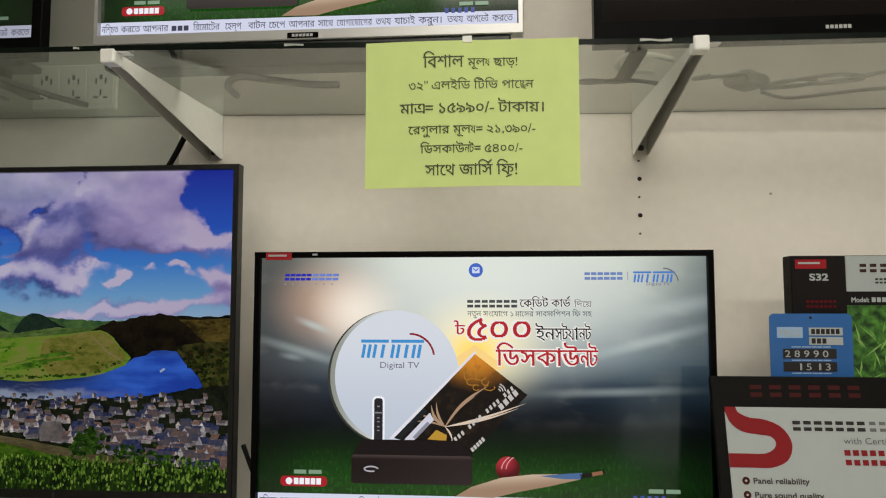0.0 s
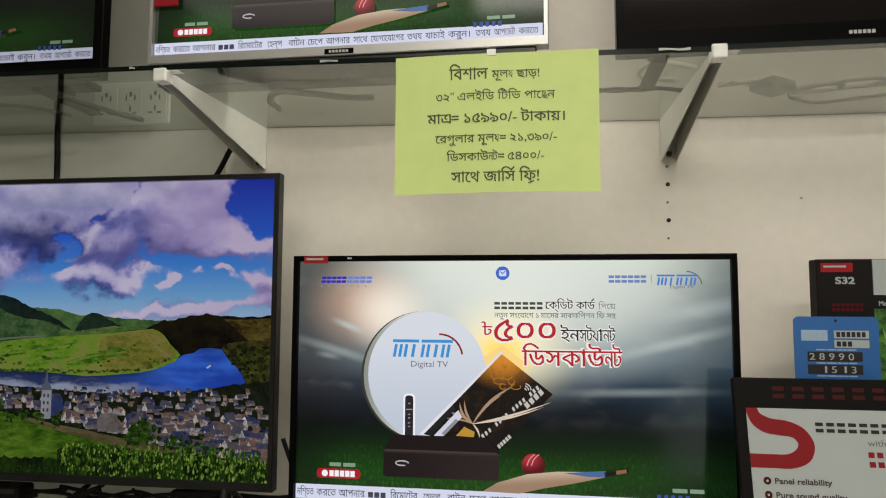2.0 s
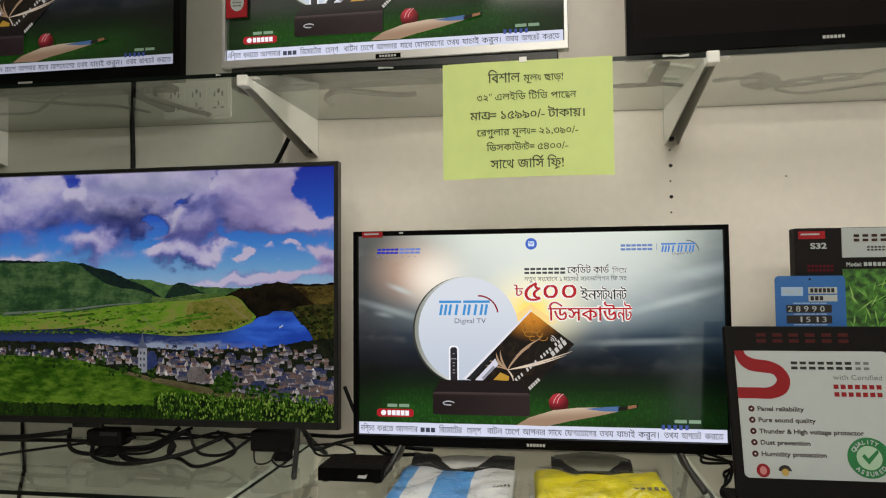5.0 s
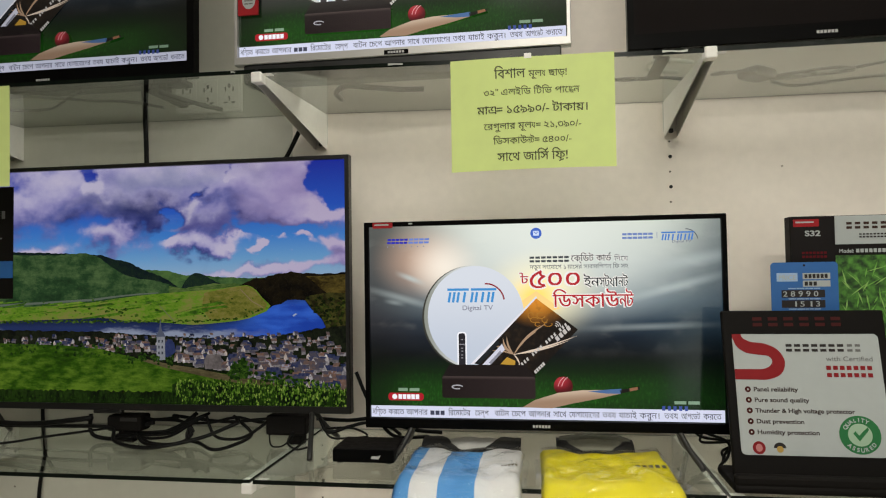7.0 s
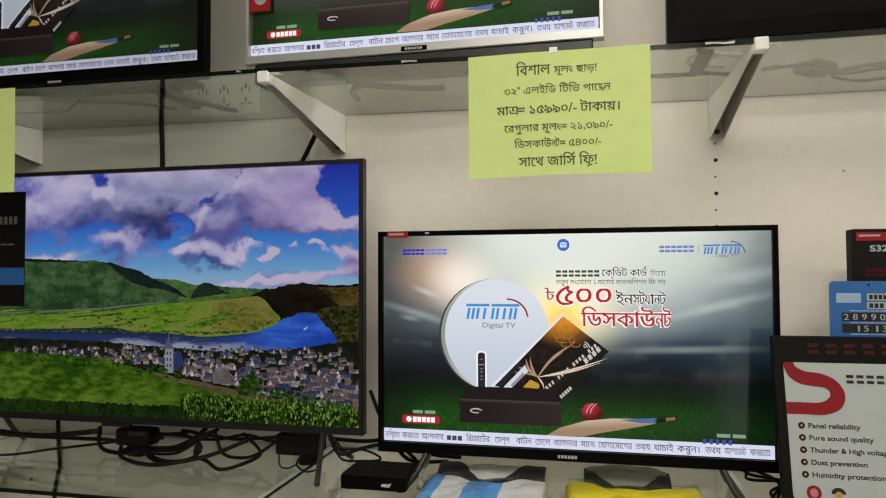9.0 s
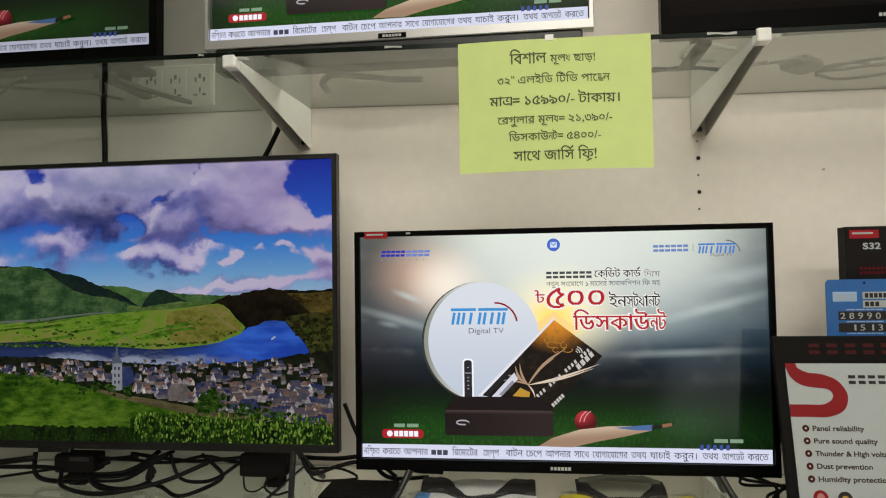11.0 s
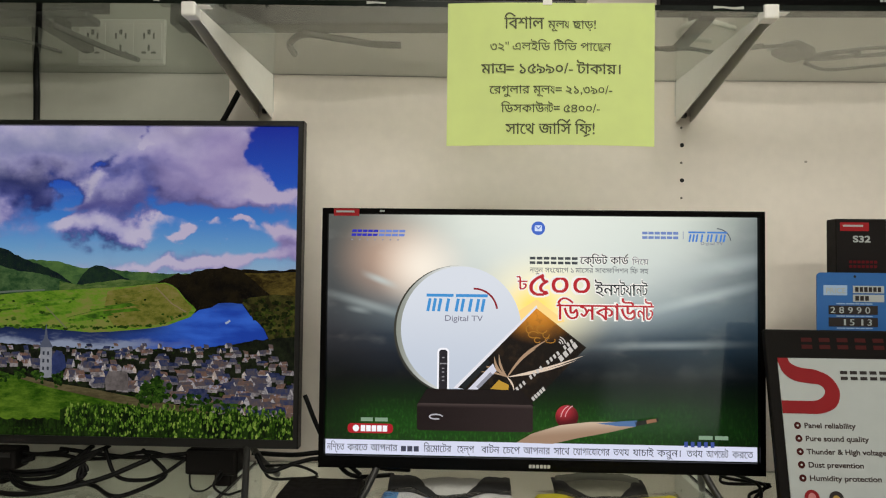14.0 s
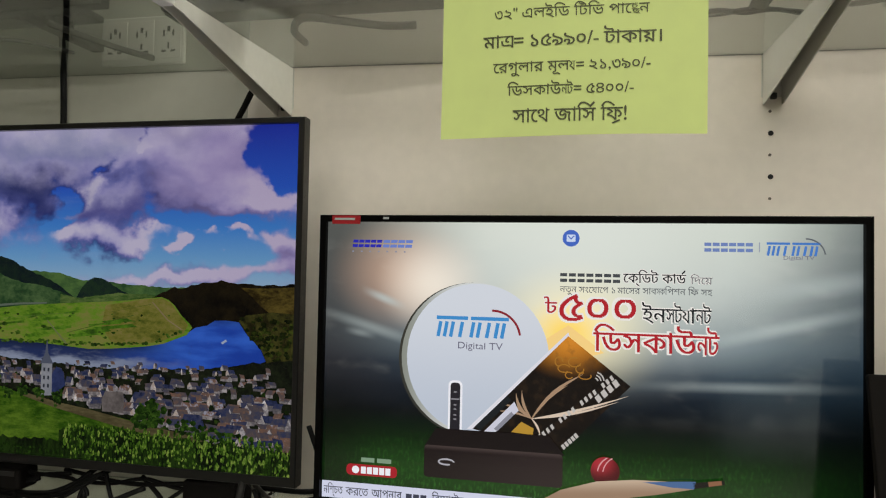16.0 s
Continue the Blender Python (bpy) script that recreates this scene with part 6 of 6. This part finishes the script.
# ---- socket board on the wall above the shelf ----
so_ = thing("socket_board", (-0.848, WY - 0.002, 1.838), "off-white multi socket board with switches on the wall", "socket board")
part("plate", box(-0.090, 0.090, -0.009, 0, 0, 0.094, 0.003), PLATE, so_)
for i, cx in enumerate((-0.058, 0.0, 0.058)):
    m = part("module", box(cx - 0.026, cx + 0.026, -0.011, -0.0085, 0.010, 0.084, 0.001), PLATE, so_)
    for dx, dz, a, b in ((0, 0.066, 0.003, 0.005), (-0.010, 0.058, 0.0018, 0.006), (0.010, 0.058, 0.0018, 0.006), (0, 0.034, 0.002, 0.006), (-0.010, 0.024, 0.005, 0.002), (0.010, 0.024, 0.005, 0.002)):
        part("slot", box(cx + dx - a, cx + dx + a, -0.0114, -0.0108, dz - b, dz + b), HOLE, m)


# ---- cables ----
def cable(pts, r, m, label, name="cable"):
    if all(SH_UP < q[2] < SH_UP + 0.05 for q in pts):
        pts = [(x, y, z + droop(x, y)) for x, y, z in pts]
    p0 = Vector(pts[0])
    ob = part(name, tube([Vector(q) - p0 for q in pts], r, 8, 7), m, None, "", True)
    ob.location = p0
    return tagged(ob, label, "cable", "cables on the shelves")


cable([(-1.022, WY - 0.03, 2.0), (-1.024, WY - 0.012, 1.86), (-1.020, WY - 0.008, 1.70), (-1.026, WY - 0.008, 1.5), (-1.02, WY - 0.010, 1.3), (-1.10, WY - 0.02, 1.18)], 0.0058, CABLE, "thick black cable running down the wall")
cable([(-0.590, WY - 0.05, 1.768), (-0.612, WY - 0.05, 1.725), (-0.648, WY - 0.055, 1.655), (-0.69, WY - 0.07, 1.55)], 0.0055, CABLE, "black cable slanting down behind the large television")
cable([(-0.425, 1.13, 1.20), (-0.40, 1.125, 1.145), (-0.375, 1.12, 1.105), (-0.34, 1.13, 1.062), (-0.27, 1.17, 1.052)], 0.0040, CABLE, "black cable drooping between two televisions")
cable([(-1.22, WY - 0.03, 1.20), (-1.30, WY - 0.015, 1.12), (-1.312, WY - 0.010, 1.04), (-1.305, WY - 0.010, 0.96), (-1.322, WY - 0.010, 0.85), (-1.322, WY - 0.010, 0.6), (-1.32, WY - 0.012, 0.2)], 0.0045, CABLE, "black cable running down the wall behind the lower shelf")
UZ = TOP_UP + 0.004
cable([(-0.465, 1.17, UZ + 0.002), (-0.458, 1.11, UZ + 0.002), (-0.42, 1.06, UZ + 0.002), (-0.37, 1.08, UZ + 0.002), (-0.31, 1.11, UZ + 0.002), (-0.262, 1.115, UZ + 0.002)], 0.0062, GCABLE, "flat grey cable lying on the upper glass shelf")
cable([(-0.825, 1.02, UZ), (-0.815, 1.08, UZ), (-0.80, 1.15, UZ), (-0.785, 1.22, UZ + 0.004)], 0.0055, GCABLE, "grey cable lying on the upper glass shelf")
cable([(-1.30, 1.11, UZ), (-1.18, 1.12, UZ), (-1.10, 1.07, UZ), (-1.04, 1.02, UZ), (-0.98, 0.98, UZ)], 0.0035, GCABLE, "thin grey cable lying on the upper glass shelf")
cable([(-1.12, 1.0, UZ), (-1.02, 1.06, UZ), (-0.94, 1.09, UZ), (-0.90, 1.16, UZ)], 0.0035, GCABLE, "thin grey cable lying on the upper glass shelf")
for k in range(2):
    s = 1 if k else -1
    cable([(0.09, 1.13, UZ + 0.001), (0.13, 1.13 + s * 0.014, UZ + 0.002 + 0.004 * k), (0.17, 1.13 - s * 0.014, UZ + 0.006 - 0.004 * k), (0.21, 1.13 + s * 0.012, UZ + 0.002 + 0.004 * k), (0.25, 1.13, UZ + 0.004), (0.33, 1.16 + 0.01 * k, UZ + 0.002)], 0.0035, CABLE, "twisted black lead lying on the upper glass shelf")
# greys lifted in the colour to give the veil of the glass below
FCABLE = mat("paled_grey_cable", (0.16, 0.16, 0.135), 0.6, 0, 0.1, 120, 0.03)
for k, pts in enumerate((((0.47, 1.17), (0.52, 1.12), (0.58, 1.105), (0.615, 1.13), (0.57, 1.15), (0.50, 1.165), (0.47, 1.18)), ((0.47, 1.16), (0.50, 1.135), (0.545, 1.14), (0.53, 1.17), (0.49, 1.18)), ((0.475, 1.19), (0.53, 1.17), (0.585, 1.15), (0.64, 1.10), (0.70, 1.075), (0.80, 1.07)), ((0.48, 1.20), (0.54, 1.24), (0.60, 1.22), (0.67, 1.19), (0.80, 1.18)), ((0.36, 1.10), (0.34, 1.12), (0.41, 1.10), (0.43, 1.13)))):
    cable([(x, y, UZ + 0.001 + 0.0015 * (k % 3)) for x, y in pts], 0.0032, FCABLE, "grey lead on the upper glass shelf, paled by glass haze")
pl = thing("plug_adapter", (0.435, 1.150, TOP_UP + droop(0.435, 1.15)), "grey mains adapter on the upper shelf, paled by glass haze", "adapter")
bm = box(-0.034, 0.034, -0.026, 0.026, 0, 0.022, 0.009, 3)
bm.transform(Matrix.Rotation(radians(38), 4, "Z"))
part("body", bm, mat("paled_grey_plug", (0.13, 0.13, 0.11), 0.6, 0, 0.1, 90), pl)
part("pin", box(-0.046, -0.028, -0.016, -0.012, 0.012, 0.016), SILVER, pl)
part("pin", box(-0.046, -0.028, -0.004, 0.0, 0.012, 0.016), SILVER, pl)
cable([(0.262, 1.075, UZ), (0.205, 1.055, UZ + 0.001), (0.196, 1.010, UZ + 0.001), (0.222, 0.985, UZ + 0.001), (0.278, 1.015, UZ + 0.001)], 0.0042, WCABLE, "white lead folded beside the bracket on the upper shelf")

# tangle of leads on the lower shelf under the large television
rc = random.Random(17)
LZ = TOP_LOW + 0.0045
cable([(-1.45, 1.10, LZ + 0.05), (-1.28, 1.08, LZ + 0.042), (-1.15, 1.06, LZ + 0.045), (-1.02, 1.07, LZ + 0.058)], 0.0058, CABLE, "thick black lead under the large television")
cable([(-1.45, 1.12, LZ + 0.03), (-1.25, 1.10, LZ + 0.03), (-1.10, 1.09, LZ + 0.034), (-0.99, 1.09, LZ + 0.032), (-0.95, 1.05, LZ + 0.012), (-0.86, 1.03, LZ + 0.006), (-0.76, 1.06, LZ + 0.020), (-0.68, 1.09, LZ + 0.05)], 0.0042, CABLE, "thick black lead looping on the lower shelf")
cable([(-1.42, 1.04, LZ), (-1.25, 1.05, LZ), (-1.15, 1.08, LZ + 0.01), (-1.05, 1.11, LZ + 0.02), (-0.97, 1.12, LZ + 0.03)], 0.0028, CABLE, "black lead on the lower shelf")
TANGLE = "black lead in a tangle under the large television"
cable([(-1.06, 1.12, 1.10), (-1.054, 1.11, 1.066), (-1.036, 1.11, 1.050), (-0.982, 1.105, 1.048), (-0.922, 1.11, 1.057), (-0.872, 1.11, 1.064), (-0.828, 1.115, 1.082), (-0.80, 1.13, 1.105)], 0.0046, CABLE, "thick black lead looping under the large television")
for k in range(3):
    cable([(-0.99, 1.10 + 0.006 * k, 1.055), (-0.954, 1.10 + 0.006 * k, 1.056 + 0.003 * k), (-0.90, 1.10, 1.052 + 0.007 * k), (-0.85, 1.10 + 0.005 * k, 1.058 + 0.006 * k), (-0.81, 1.11, 1.080 + 0.005 * k), (-0.77, 1.13, 1.105)], 0.0030, CABLE, TANGLE)
for k in range(2):
    cable([(-0.90, 1.12, 1.083 + 0.005 * k), (-0.935, 1.11, 1.068), (-0.905, 1.095 - 0.012 * k, 1.047), (-0.845, 1.072 - 0.008 * k, 1.047), (-0.815, 1.10, 1.049), (-0.806 + 0.006 * k, 1.11, 1.069), (-0.83, 1.115, 1.088), (-0.89, 1.12, 1.090)], 0.0034, CABLE, TANGLE)
cable([(-0.80, 1.12, 1.105), (-0.812, 1.105, 1.056), (-0.770, 1.085, 1.0475), (-0.719, 1.040, 1.0475), (-0.695, 1.055, 1.0475), (-0.666, 1.10, 1.056), (-0.663, 1.11, 1.070), (-0.71, 1.125, 1.100)], 0.0038, CABLE, TANGLE)
cable([(-0.775, 1.12, 1.105), (-0.746, 1.105, 1.061), (-0.703, 1.105, 1.053), (-0.666, 1.105, 1.063), (-0.626, 1.115, 1.090)], 0.0034, CABLE, TANGLE)
cable([(-0.86, 1.13, 1.098), (-0.78, 1.12, 1.092), (-0.72, 1.12, 1.088), (-0.65, 1.12, 1.094), (-0.58, 1.13, 1.10)], 0.0036, CABLE, TANGLE)
cable([(-0.82, 1.13, 1.080), (-0.76, 1.12, 1.086), (-0.70, 1.12, 1.098), (-0.64, 1.12, 1.088), (-0.57, 1.13, 1.092)], 0.0032, CABLE, TANGLE)
cable([(-1.02, 1.13, 1.092), (-0.95, 1.12, 1.098), (-0.90, 1.12, 1.090), (-0.84, 1.12, 1.096)], 0.0036, CABLE, TANGLE)
cable([(-0.622, 1.12, 1.085), (-0.613, 1.10, 1.048), (-0.588, 1.076, 1.0462), (-0.576, 1.10, 1.048), (-0.545, 1.12, 1.080)], 0.0016, CABLE, "thin black lead drooping under the large television")
cable([(-0.50, 1.12, 1.092), (-0.480, 1.11, 1.062), (-0.44, 1.11, 1.060), (-0.395, 1.11, 1.066), (-0.432, 1.115, 1.081), (-0.49, 1.12, 1.078)], 0.0024, CABLE, "looped black lead behind the set-top box")
cable([(-0.50, 1.10, LZ + 0.06), (-0.48, 1.10, LZ + 0.03), (-0.44, 1.12, LZ + 0.038), (-0.40, 1.13, LZ + 0.045), (-0.35, 1.12, LZ + 0.040), (-0.32, 1.10, LZ + 0.028)], 0.0038, CABLE, "black lead behind the set-top box")
cable([(-0.52, 1.14, LZ + 0.05), (-0.45, 1.15, LZ + 0.045), (-0.38, 1.15, LZ + 0.05), (-0.30, 1.14, LZ + 0.03), (-0.24, 1.16, LZ + 0.02)], 0.0042, CABLE, "black lead behind the set-top box")
cable([(-0.56, 1.10, LZ + 0.03), (-0.565, 1.08, LZ + 0.01), (-0.54, 1.07, LZ - 0.0005), (-0.52, 1.09, LZ)], 0.0022, CABLE, "thin black lead curling on the shelf")
for k in range(3):
    cable([(0.26 + 0.02 * k, 1.13, LZ + 0.055 - 0.01 * k), (0.30, 1.10 + 0.01 * k, LZ + 0.045 - 0.012 * k), (0.335 + 0.01 * k, 1.07, LZ + 0.035), (0.33, 1.05 + 0.02 * k, LZ + 0.012), (0.31 + 0.01 * k, 1.03 + 0.02 * k, LZ)], 0.0028, CABLE, "black lead hanging beside the sign stand")
ps = thing("power_adapter", (-0.962, 1.11, TOP_LOW), "black power adapter among cables on the lower shelf", "adapter")
part("body", box(-0.042, 0.042, -0.014, 0.030, 0.026, 0.062, 0.006, 3), DARKM, ps)
part("foot", box(-0.020, 0.020, -0.006, 0.022, 0, 0.028, 0.006, 3), DARKM, ps)
part("label", box(-0.008, 0.034, -0.0146, -0.0138, 0.050, 0.058), GREYM, ps)
ad2 = thing("cable_box", (-0.580, 1.13, TOP_LOW), "black adapter wedged under the large television", "adapter")
bm = box(-0.048, 0.044, -0.022, 0.04, 0.022, 0.066, 0.006, 2)
part("body", bm, DARKM, ad2)
part("foot", box(0.0, 0.030, -0.010, 0.030, 0.0, 0.026, 0.004, 2), DARKM, ad2)

# ceiling fittings over the customers' side
for lx, ly, lw, power in LAMPS:
    f = thing("ceiling_light", (lx, ly, 2.85), "white rectangular fluorescent ceiling light fitting", "ceiling light", "ceiling lights")
    part("housing", box(-0.58, 0.58, -lw / 2 - 0.01, lw / 2 + 0.01, -0.08, 0, 0.006), CAP, f)
